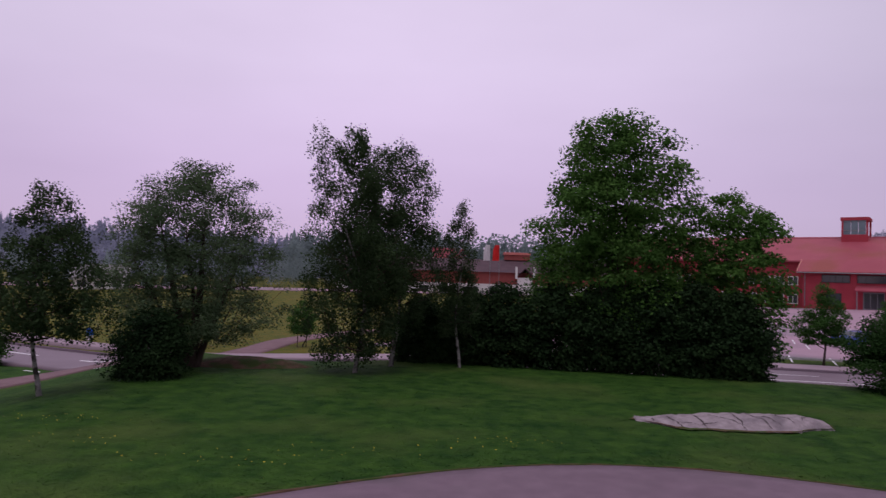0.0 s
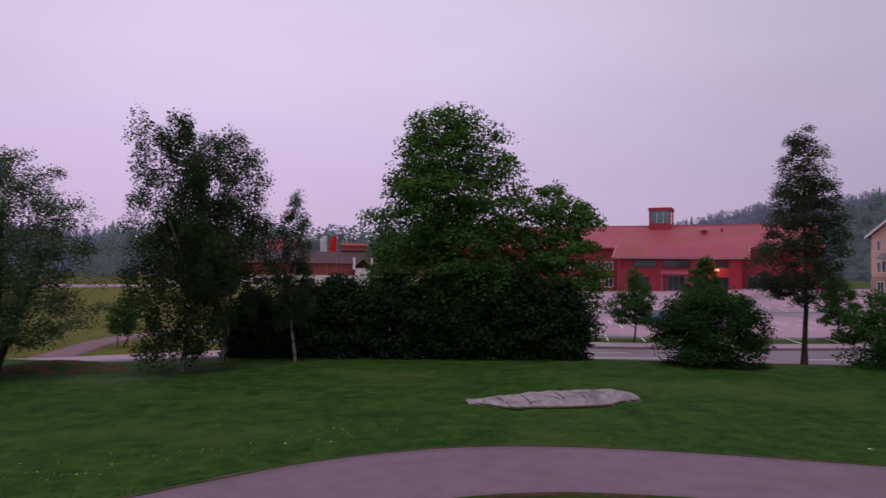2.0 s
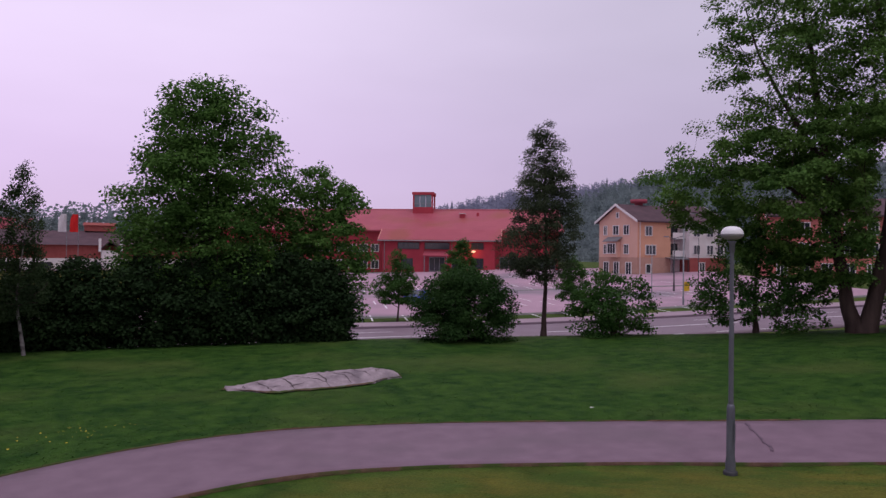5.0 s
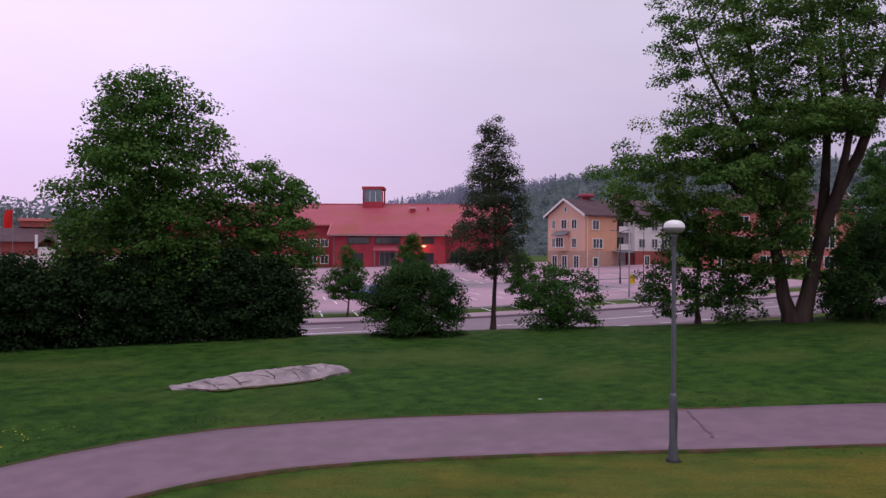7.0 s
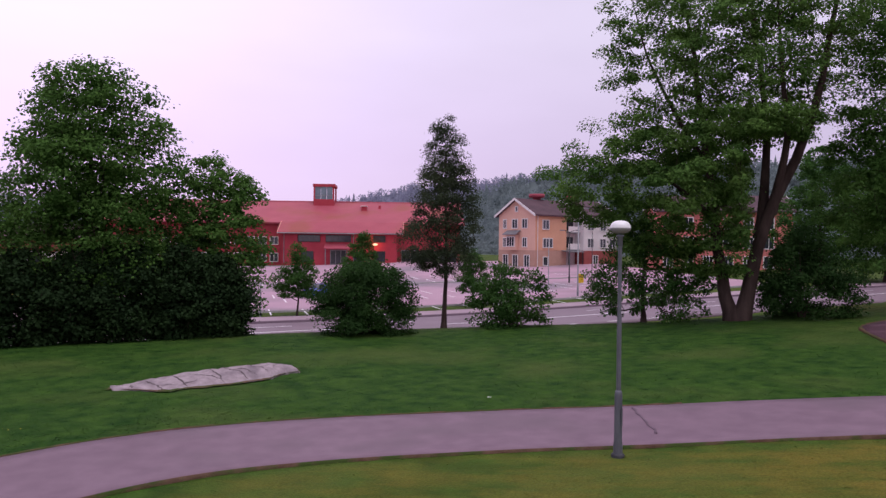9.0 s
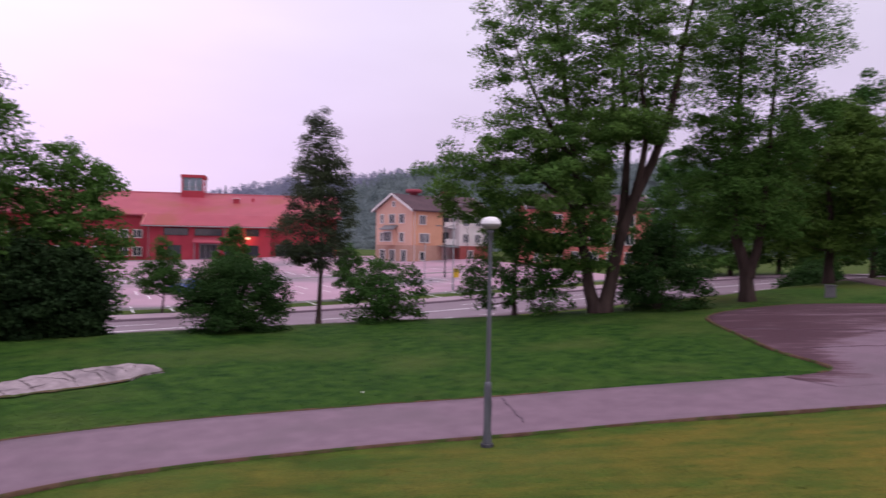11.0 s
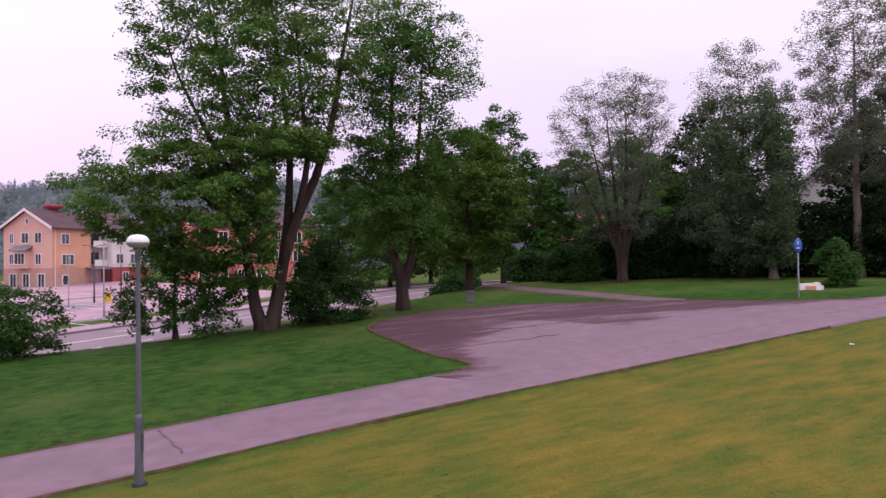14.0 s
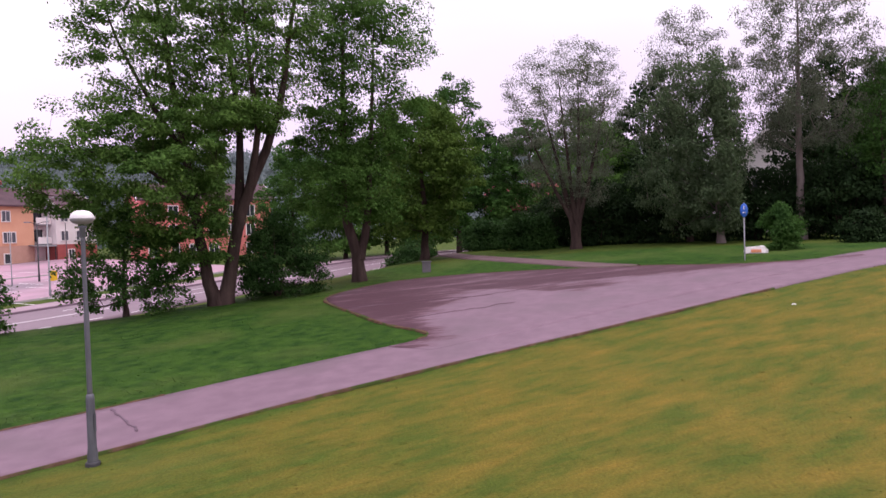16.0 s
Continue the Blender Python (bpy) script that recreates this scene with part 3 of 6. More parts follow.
def tree(name, label, category, x, y, h, prof, trunk_r, count, leaf, leaf_mat, bark, seed, clumps=90, spread=0.55, limbs=7, crown_from=0.2, droop=0.0, stems=None, squash=0.75,
         shell=0.55, sway=0.15, group="", lean=0.0, sink=0.1, hang=0.0, gap=0.0, clear=None, airy=None, flat=0.62, curl=0.1):
    """A broadleaved tree. prof: (height fraction, left reach, right reach) of the crown, in metres across the line of sight."""
    rng = np.random.default_rng(seed)
    count, clumps, spread = int(count * DENSE), int(clumps * 1.8), spread * 0.86
    root = new(name)
    z0 = height(x, y)
    root.matrix_world = pose(x, y, z0 - sink, 0, 0, math.degrees(math.atan2(-x, y)))
    tagged(root, label, category, group)
    hs, lf, rt = (np.array(c, float) for c in zip(*prof))
    # clump centres within the profile, none too near another
    C, tries = [], 0
    room = 0.55 * ((lf + rt).mean() ** 2 * 0.6 * h * (hs[-1] - hs[0]) / clumps) ** (1 / 3)
    while len(C) < clumps and tries < clumps * 40:
        tries += 1
        f = rng.uniform(hs[0], hs[-1])
        l, r = np.interp(f, hs, lf), np.interp(f, hs, rt)
        if rng.uniform() > (l + r) / (lf + rt).max():
            continue
        rad = rng.uniform(0, 1) ** shell
        ang = rng.uniform(0, 2 * math.pi)
        wob = 0.98 + 0.16 * noise.noise((math.cos(ang) * 1.5 + seed, math.sin(ang) * 1.5, f * 9))
        cx = (r if math.cos(ang) > 0 else l) * math.cos(ang) * rad * wob
        cy = 0.5 * (l + r) * squash * math.sin(ang) * rad * wob
        c = np.array([cx, cy, f * h])
        if gap and (not airy or f > airy[0]) and noise.noise((c[0] * 0.55 + seed, c[1] * 0.55, c[2] * 0.55)) < -0.35 + gap:
            continue
        if clear and f < clear[0] and clear[1] < c[0] < clear[2]:
            continue
        if C and ((np.array(C) - c) ** 2).sum(1).min() < room ** 2:
            continue
        C.append(c)
    C = np.array(C)
    # stems
    if stems is None:
        top = 0.88 * h
        bend = rng.normal(size=(2, 2)) * sway
        stems = [([(0, 0, 0), (bend[0, 0], bend[0, 1], 0.35 * top), (bend[1, 0] + lean * 0.6, bend[1, 1], 0.7 * top), (lean, 0, top)], trunk_r)]
    skeleton = []
    for pts, r0 in stems:
        ln = np.array(curve_points(pts, h * 0.04))
        t = np.linspace(0, 1, len(ln))
        ln[1:, :2] += 0.25 * r0 * np.array([(noise.noise((k * 0.7, seed, r0 * 50)), noise.noise((k * 0.7, seed + 7, r0 * 50))) for k in range(1, len(ln))])
        rad = r0 * (1 - 0.93 * t) * (1 + (0.2 if bark is M_BIRCH else 0.5) * np.exp(-t * len(ln) * 0.9))
        V, F = tubes([np.c_[ln, rad]], 10)
        part("trunk", quick_mesh("trunk", V, F, bark, True), root)
        skeleton.append((ln, rad))
    wood_mat = M_BARK if bark is M_BIRCH else bark
    lines = branches(C, skeleton, h, crown_from, rng, curl)
    for ln in lines[:limbs]:
        V, F = tubes([ln], 6)
        part("limb", quick_mesh("limb", V, F, wood_mat, True), root)
    if lines[limbs:]:
        V, F = tubes(lines[limbs:], 3)
        part("branchwork", quick_mesh("branchwork", V, F, wood_mat), root)["kind"] = "stuff"
    # leaves: low domes of foliage round the clump centres
    share = rng.dirichlet(np.ones(len(C)) * 4)
    if airy:
        share[C[:, 2] > airy[0] * h] *= airy[1]
    per = rng.multinomial(count, share / share.sum())
    idx = np.repeat(np.arange(len(C)), per)
    off = rng.normal(size=(count, 3))
    off /= np.linalg.norm(off, axis=1, keepdims=True)
    off *= 1.6 * rng.uniform(0, 1, (count, 1)) ** 0.45 + 0.6 * (rng.uniform(0, 1, (count, 1)) < 0.09) * rng.uniform(0, 1, (count, 1))
    off *= spread * np.array([1.08, 1.08, flat]) * rng.uniform(0.7, 1.25, len(C))[idx][:, None]
    off[:, 2] -= 0.16 * (off[:, 0] ** 2 + off[:, 1] ** 2) / spread
    if hang:
        off[:, 2] -= hang * rng.uniform(0, 1, count) ** 0.7
        off[:, :2] *= 0.8
    P = C[idx] + off
    P[:, 2] = np.maximum(P[:, 2], 0.12)
    out = off + C[idx] * np.array([0.12, 0.12, 0]) + 1e-6
    out /= np.linalg.norm(out, axis=1, keepdims=True)
    V, F = leaves(P, leaf * LEAF, rng, droop, out)
    part("crown", quick_mesh("crown", V, F, leaf_mat), root)["kind"] = "stuff"
    return root


def shrub(name, label, x, y, h, l, r, count, leaf, leaf_mat, seed, group="", squash=0.8, clumps=60, spread=0.35, top=0.55, gap=0.0, category="shrub"):
    """A many-stemmed bush with leaves down to the ground."""
    stems = []
    rng = np.random.default_rng(seed + 900)
    for k in range(6):
        a = rng.uniform(0, 6.28)
        ex, ey = math.cos(a) * 0.5 * (l + r) * 0.45, math.sin(a) * 0.5 * (l + r) * 0.4
        stems.append(([(ex * 0.08, ey * 0.08, 0), (ex * 0.5, ey * 0.5, 0.4 * h), (ex, ey, 0.8 * h)], 0.045))
    prof = [(0.03, l * 0.82, r * 0.82), (0.3, l, r), (0.6, l * 0.93, r * 0.93), (0.85, l * top, r * top), (0.97, l * 0.2, r * 0.2)]
    return tree(name, label, category, x, y, h, prof, 0.05, count, leaf, leaf_mat, M_BARK, seed, clumps, spread, 5, 0.1, 0, stems, squash, 0.45, 0.1, group, gap=gap)


tree("maple_tree", "tall broad green maple with a dense rounded crown behind the hedge", "tree", 7.6, 31.8, 11.7, [(0.2, 3.3, 3.0), (0.38, 3.9, 3.2), (0.46, 3.85, 3.1), (0.58, 3.8, 3.2), (0.68, 3.3, 3.5), (0.756, 2.5, 3.5), (0.863, 2.1, 3.1), (0.94, 1.6, 2.3), (0.99, 0.9, 1.3)], 0.28, 30000, 0.165, M_MAPLE, M_BARK, 3, 330, 0.48, 14)
tree("small_maple_tree", "smaller dark green maple with an open spreading crown", "tree", 12.6, 31.2, 8.5, [(0.15, 2.0, 1.8), (0.3, 2.4, 2.0), (0.5, 2.6, 2.8), (0.66, 2.4, 2.2), (0.82, 1.8, 2.3), (0.89, 1.4, 1.4), (0.97, 0.6, 0.5)], 0.17, 12000, 0.17, M_MAPLE, M_BARK, 4, 130, 0.42, 10)
tree("birch_tree", "silver birch with a dark airy hanging crown", "tree", -3.2, 27.1, 9.6, [(0.1, 1.3, 1.1), (0.25, 2.0, 1.8), (0.45, 2.3, 2.1), (0.62, 2.2, 1.6), (0.8, 1.9, 0.9), (0.92, 1.7, 0.1), (1.0, 1.6, -0.6)], 0.085, 19000, 0.10, M_BIRCHLEAF, M_BIRCH, 5, 180, 0.34, 8, droop=0.6, hang=0.5, group="birches on the lawn", lean=-0.9)
tree("birch_tree", "tall silver birch with white trunk and airy crown", "tree", -2.0, 29.3, 9.4, [(0.2, 1.2, 1.5), (0.42, 1.9, 2.5), (0.55, 2.2, 2.4), (0.75, 2.0, 1.9), (0.9, 1.6, 1.5), (1.0, 0.7, 1.0)], 0.095, 19000, 0.10, M_BIRCHLEAF, M_BIRCH, 6, 180, 0.36, 8, droop=0.6, hang=0.5, group="birches on the lawn")
tree("birch_tree", "thin young birch with sparse crown", "tree", 0.85, 29.6, 7.1, [(0.25, 0.8, 0.7), (0.45, 1.0, 0.75), (0.7, 0.85, 0.7), (0.88, 0.55, 0.45), (1.0, 0.4, 0.1)], 0.07, 4600, 0.09, M_BIRCHLEAF, M_BIRCH, 7, 60, 0.25, 5, droop=0.5, hang=0.4, group="birches on the lawn")
tree("willow_tree", "broad rounded goat willow with greyish green leaves", "tree", -9.55, 27.3, 7.9, [(0.13, 2.2, 2.4), (0.3, 3.1, 3.6), (0.6, 3.0, 3.6), (0.78, 2.6, 3.1), (0.92, 1.6, 2.0), (1.0, 0.5, 0.7)], 0.2, 32000, 0.095, M_WILLOW, M_BARK, 8, 280, 0.36, 22,
     stems=[([(0, 0, 0), (-0.5, 0, 2.4), (-1.2, 0.2, 5.5)], 0.22), ([(0.1, 0.1, 0), (0.3, 0.2, 2.5), (0.4, 0, 6.4)], 0.22), ([(0.2, 0, 0), (1.0, 0.1, 2.2), (2.1, 0, 5.2)], 0.15), ([(-0.2, 0, 0.3), (-1.0, -0.2, 2.2), (-2.2, -0.3, 4.4)], 0.12), ([(0.1, -0.1, 0.3), (0.1, -0.5, 2.6), (-0.4, -0.9, 6.0)], 0.13)])
tree("birch_tree", "young birch with pale trunk beside the footpath junction", "tree", -11.8, 21.4, 6.5, [(0.3, 1.2, 1.4), (0.42, 1.9, 2.1), (0.6, 1.7, 1.7), (0.8, 1.1, 1.2), (1.0, 0.4, 0.6)], 0.08, 10000, 0.10, M_BIRCHLEAF, M_BIRCH, 9, 100, 0.3, 7, droop=0.5, hang=0.3, group="birches on the lawn")
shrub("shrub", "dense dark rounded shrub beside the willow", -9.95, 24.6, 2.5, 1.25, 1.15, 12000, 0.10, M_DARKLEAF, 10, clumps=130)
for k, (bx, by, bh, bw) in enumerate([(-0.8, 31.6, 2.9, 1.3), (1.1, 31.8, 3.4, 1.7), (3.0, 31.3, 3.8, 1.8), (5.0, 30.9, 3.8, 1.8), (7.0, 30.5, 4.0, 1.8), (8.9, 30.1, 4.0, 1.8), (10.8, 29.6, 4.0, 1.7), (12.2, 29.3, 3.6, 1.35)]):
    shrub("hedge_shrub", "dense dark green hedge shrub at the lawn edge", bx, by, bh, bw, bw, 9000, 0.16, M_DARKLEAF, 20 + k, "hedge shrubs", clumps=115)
shrub("shrub", "large rounded green shrub by the street", 17.4, 26.2, 3.3, 2.3, 2.3, 19000, 0.11, M_ROUNDLEAF, 30, clumps=120, top=0.72)
tree("birch_tree", "slim upright birch with a narrow pointed crown", "tree", 21.5, 25.6, 10.2, [(0.26, 0.8, 0.8), (0.34, 2.1, 1.5), (0.46, 2.1, 1.7), (0.6, 1.6, 1.45), (0.74, 1.25, 1.15), (0.86, 0.85, 0.85), (0.95, 0.5, 0.55), (1.0, 0.2, 0.2)], 0.12, 22000, 0.09, M_SLIMLEAF, M_BARK, 31, 190, 0.28, 7, droop=0.4, group="birches on the lawn", crown_from=0.35)
shrub("shrub", "loose light green shrub with open branches", 24.1, 23.7, 3.3, 2.1, 2.1, 5200, 0.14, M_BUSHLEAF, 32, gap=0.2)
tree("hawthorn_tree", "low spreading tree with drooping branches by the street", "tree", 29.2, 19.9, 4.9, [(0.1, 1.8, 2.2), (0.28, 2.9, 3.3), (0.55, 2.9, 2.9), (0.82, 1.9, 2.0), (1.0, 0.7, 0.7)], 0.14, 6200, 0.15, M_BUSHLEAF, M_BARK, 33, 100, 0.32, 14, hang=0.2, gap=0.1)
tree("lime_tree", "very large old lime with several thick leaning stems", "tree", 30.6, 16.1, 19.0, [(0.12, 2.5, 0.2), (0.2, 5.8, 0.4), (0.28, 8.4, 0.8), (0.36, 9.0, 1.8), (0.42, 8.0, 2.6), (0.47, 6.8, 3.4), (0.51, 4.6, 3.9), (0.56, 5.3, 4.6), (0.61, 6.0, 5.0), (0.7, 5.8, 5.4), (0.82, 6.0, 5.4), (0.93, 5.0, 4.0), (1.0, 3.0, 2.5)], 0.26, 72000, 0.15, M_BIGLEAF, M_BARK, 34, 470, 0.44, 44, crown_from=0.3, clear=(0.43, 0.2, 9.0), airy=(0.5, 0.5), flat=0.55, gap=0.05,
     stems=[([(-0.1, 0, 0), (-0.4, 0, 1.2), (-0.8, 0.2, 3.6), (-1.1, 0.4, 6.2), (-1.5, 0.5, 9.0), (-1.9, 0.6, 12.3), (-2.8, 0.6, 17.5)], 0.30), ([(0.25, 0.1, 0), (0.5, 0, 1.3), (1.1, -0.1, 4.2), (1.9, -0.2, 6.2), (2.7, -0.1, 8.2), (3.2, 0, 9.8), (3.8, 0.2, 13.5), (4.6, 0.3, 17.5)], 0.34), ([(1.0, 0, 3.8), (1.15, 0.3, 6.0), (1.2, 0.5, 9.0), (0.7, 0.6, 13.3), (0.2, 0.7, 17.5)], 0.22), ([(1.4, -0.1, 4.9), (2.0, -0.5, 8.1), (1.75, -0.6, 11.2), (1.4, -0.5, 16.5)], 0.19), ([(-1.2, 0.4, 7.0), (-2.6, 0.9, 9.5), (-4.0, 1.0, 12.5), (-4.8, 1.0, 15.5)], 0.13), ([(-0.9, 0.2, 4.6), (-2.6, -0.4, 6.2), (-4.6, -0.6, 7.0), (-6.8, -0.6, 7.5)], 0.12)])
tree("maple_tree", "dark green maple with a forked trunk beside the turning area", "tree", 36.2, 11.0, 17.3, [(0.2, 2.5, 1.8), (0.26, 3.6, 2.4), (0.33, 4.2, 2.7), (0.41, 3.2, 2.7), (0.5, 2.8, 3.5), (0.62, 2.8, 3.9), (0.73, 3.0, 4.6), (0.79, 2.9, 4.3), (0.88, 2.6, 3.2), (0.97, 1.4, 1.5)], 0.3, 33000, 0.15, M_MAPLE, M_BARK, 35, 250, 0.48, 24, crown_from=0.18, airy=(0.55, 0.55), flat=0.55,
     stems=[([(0, 0, 0), (-0.1, 0, 1.6), (-0.7, 0, 4.0), (-0.6, 0.2, 8.0), (-0.4, 0.2, 15.0)], 0.32), ([(0, 0, 1.3), (0.5, 0.1, 3.4), (0.9, 0.1, 8.5), (1.2, 0.1, 14.0)], 0.24)])
shrub("shrub", "dark bushy undergrowth between two large trunks", 32.7, 14.1, 4.2, 1.9, 2.7, 12000, 0.13, M_ROUNDLEAF, 40, clumps=110, top=0.35, gap=0.1)
tree("ash_tree", "leafy light green tree behind the turning area", "tree", 46.7, 9.6, 11.3, [(0.16, 3.0, 2.4), (0.33, 4.2, 3.8), (0.55, 4.2, 4.2), (0.75, 3.4, 3.4), (0.95, 1.4, 1.4)], 0.28, 18000, 0.22, M_LIGHTLEAF, M_BARK, 36, 150, 0.5, 8)
tree("fir_tree", "tall dark green tree with a dense rounded top", "tree", 74.0, 11.5, 19.8, [(0.1, 5.0, 5.0), (0.4, 5.0, 5.0), (0.7, 3.8, 3.8), (0.9, 2.0, 2.0), (1.0, 0.6, 0.6)], 0.3, 14000, 0.3, M_BUSHLEAF, M_BARK, 41, 140, 0.6, 8)
tree("willow_tree", "tall rounded willow with greyish sparse crown", "tree", 47.0, -0.4, 13.8, [(0.22, 1.8, 1.7), (0.35, 3.7, 3.0), (0.5, 4.9, 3.5), (0.65, 5.2, 3.7), (0.8, 4.7, 3.4), (0.92, 3.2, 2.5), (1.0, 1.5, 1.2)], 0.3, 24000, 0.10, M_GREYLEAF, M_BARK, 37, 260, 0.42, 30, curl=-0.02,
     stems=[([(-0.05, 0, 0), (-0.1, 0, 1.5), (-0.7, 0.1, 4.2), (-1.9, 0.2, 9.5)], 0.27), ([(0.05, 0.05, 0), (0.08, 0, 1.7), (0.3, 0, 5.0), (0.4, 0, 11.0)], 0.28), ([(0.05, 0, 0.2), (0.2, 0, 1.8), (1.1, 0, 5.2), (2.1, 0.2, 10.0)], 0.22), ([(0, 0, 0.2), (-0.15, -0.05, 1.7), (-1.5, -0.3, 4.6), (-3.3, -0.4, 8.6)], 0.19), ([(0, -0.05, 0.2), (0.0, -0.1, 1.9), (-0.4, -0.6, 6.0), (-0.9, -0.9, 11.5)], 0.19)])
tree("birch_tree", "tall dense greyish green birch at the wood edge", "tree", 46.1, -9.2, 12.2, [(0.1, 3.0, 1.0), (0.3, 5.6, 1.2), (0.55, 5.8, 1.5), (0.75, 5.2, 1.4), (0.9, 4.2, 0.2), (1.0, 3.4, -1.6)], 0.22, 22000, 0.17, M_WILLOW, M_PALEBARK, 38, 190, 0.55, 9, hang=0.5)
tree("aspen_tree", "thin-crowned aspen rising above its neighbours", "tree", 50.0, -8.0, 15.6, [(0.5, 2.0, 2.5), (0.7, 2.6, 2.8), (0.88, 2.8, 2.2), (1.0, 1.4, 1.0)], 0.2, 8500, 0.115, M_GREYLEAF, M_BARK, 42, 90, 0.5, 12)
tree("birch_tree", "very tall birch with airy grey-green crown", "tree", 47.7, -14.3, 18.0, [(0.34, 2.0, 2.8), (0.46, 3.7, 4.8), (0.68, 4.3, 5.2), (0.88, 3.3, 3.8), (1.0, 1.3, 1.5)], 0.28, 22000, 0.12, M_GREYLEAF, M_PALEBARK, 39, 200, 0.5, 18, hang=0.3)
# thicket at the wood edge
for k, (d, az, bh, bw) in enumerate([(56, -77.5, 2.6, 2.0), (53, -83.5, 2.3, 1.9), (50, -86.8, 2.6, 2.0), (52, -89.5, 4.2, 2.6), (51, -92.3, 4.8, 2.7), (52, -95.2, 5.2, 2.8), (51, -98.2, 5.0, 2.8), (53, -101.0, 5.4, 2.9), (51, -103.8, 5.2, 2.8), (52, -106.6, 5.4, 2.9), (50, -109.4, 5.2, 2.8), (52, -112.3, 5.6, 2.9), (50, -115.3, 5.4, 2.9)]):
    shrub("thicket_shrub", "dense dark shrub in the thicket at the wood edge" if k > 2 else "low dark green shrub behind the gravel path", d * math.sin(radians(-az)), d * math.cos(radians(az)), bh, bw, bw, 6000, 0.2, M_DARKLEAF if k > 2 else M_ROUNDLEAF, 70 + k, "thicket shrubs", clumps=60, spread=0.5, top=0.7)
tree("ash_tree", "leafy green tree in front of the wood edge", "tree", 46.3, -18.4, 11.0, [(0.34, 1.0, 2.4), (0.5, 1.6, 3.0), (0.75, 1.5, 2.8), (1.0, 0.6, 1.2)], 0.16, 8000, 0.15, M_BUSHLEAF, M_BARK, 52, 90, 0.45, 8)
shrub("shrub", "small green bushy shrub beside the footpath", 37.8, -10.3, 2.4, 1.0, 0.95, 6500, 0.12, M_BUSHLEAF, 43, clumps=70, spread=0.26, top=0.3, gap=0.15)
shrub("shrub", "pale green shrub in front of the thicket", 41.0, -15.5, 1.9, 1.3, 1.3, 3500, 0.15, M_DARKLEAF, 44, clumps=50, spread=0.3, top=0.4, gap=0.15)
# background wood: a few trees, repeated
wood = []
for k, (hh, mt) in enumerate(((15.0, M_BUSHLEAF), (13.0, M_MAPLE), (16.5, M_DARKLEAF))):
    wood.append(tree("wood_tree", "dark leafy tree in the wood behind", "tree", (84.0, 70.0, 66.0)[k], (22.0, -2.0, -22.0)[k], hh, [(0.1, 4.0, 4.0), (0.35, 5.2, 5.2), (0.65, 4.4, 4.4), (0.9, 2.2, 2.2), (1.0, 0.8, 0.8)], 0.25, 8500, 0.34, mt, M_BARK, 90 + k, 90, 0.7, 7, group="wood trees", squash=1.0))
for k, (d, az) in enumerate([(88, -68), (82, -72), (90, -84), (76, -87), (80, -93), (72, -96.5), (92, -98.5), (72, -110.5), (74, -113), (68, -117), (95, -78), (98, -106)]):
    x, y = d * math.sin(radians(-az)), d * math.cos(radians(az))
    copy_thing(wood[k % 3], pose(x, y, height(x, y) - 0.2, 0, 0, 47 * k))
# saplings and street trees
tree("sapling_tree", "small staked sapling on the far lawn", "tree", -9.6, 49.5, 3.2, [(0.3, 0.7, 0.7), (0.55, 1.1, 1.1), (0.85, 0.7, 0.7), (1.0, 0.3, 0.3)], 0.05, 2200, 0.14, M_BUSHLEAF, M_BARK, 45, 30, 0.28, 5, group="saplings")
tree("sapling_tree", "small staked sapling on the far lawn", "tree", -16.0, 47.5, 3.0, [(0.3, 0.7, 0.7), (0.55, 1.0, 1.0), (0.85, 0.7, 0.7), (1.0, 0.3, 0.3)], 0.05, 2200, 0.14, M_BUSHLEAF, M_BARK, 46, 30, 0.28, 5, group="saplings")
tree("street_tree", "young rounded tree in the verge of the car park", "tree", 25.8, 47.9, 5.5, [(0.28, 1.2, 1.1), (0.45, 1.9, 1.6), (0.65, 1.6, 1.4), (0.85, 0.8, 0.8), (1.0, 0.3, 0.3)], 0.08, 6000, 0.14, M_BUSHLEAF, M_BARK, 47, 60, 0.32, 7, group="car park trees")
tree("street_tree", "young leafy tree standing in the car park", "tree", 33.5, 50.8, 6.6, [(0.25, 1.4, 1.4), (0.5, 1.9, 1.7), (0.75, 1.4, 1.2), (1.0, 0.4, 0.4)], 0.09, 6000, 0.15, M_BUSHLEAF, M_BARK, 48, 60, 0.34, 7, group="car park trees")
tree("street_tree", "small tree in the verge by the street", "tree", 40.6, 44.6, 5.0, [(0.28, 1.2, 1.2), (0.5, 1.5, 1.6), (0.8, 1.0, 1.0), (1.0, 0.3, 0.3)], 0.07, 4500, 0.14, M_BUSHLEAF, M_BARK, 49, 50, 0.32, 6, group="car park trees")
shrub("shrub", "green shrub beside the street junction", -23.5, 36.4, 2.6, 1.3, 1.2, 5000, 0.12, M_BUSHLEAF, 51, clumps=60)

# ---- buildings ----
M_REDWALL = material("red_painted_wall", (0.37, 0.046, 0.068), (0.44, 0.060, 0.082), 0.5, 0.8, 0.2, 12, spec=0.2)
M_REDROOF = material("red_sheet_roof", (0.325, 0.058, 0.086), (0.385, 0.076, 0.106), 0.25, 0.6, 0.2, 6, spec=0.3, c=(0.30, 0.07, 0.06), c_scale=0.12)
M_DARKROOF = material("dark_brown_roof_tiles", (0.072, 0.043, 0.054), (0.105, 0.062, 0.075), 0.6, 0.8, 0.5, 7, spec=0.2)
M_BRICK = material("red_brick_wall", (0.30, 0.078, 0.072), (0.37, 0.105, 0.095), 1.2, 0.85, 0.3, 10, spec=0.15)
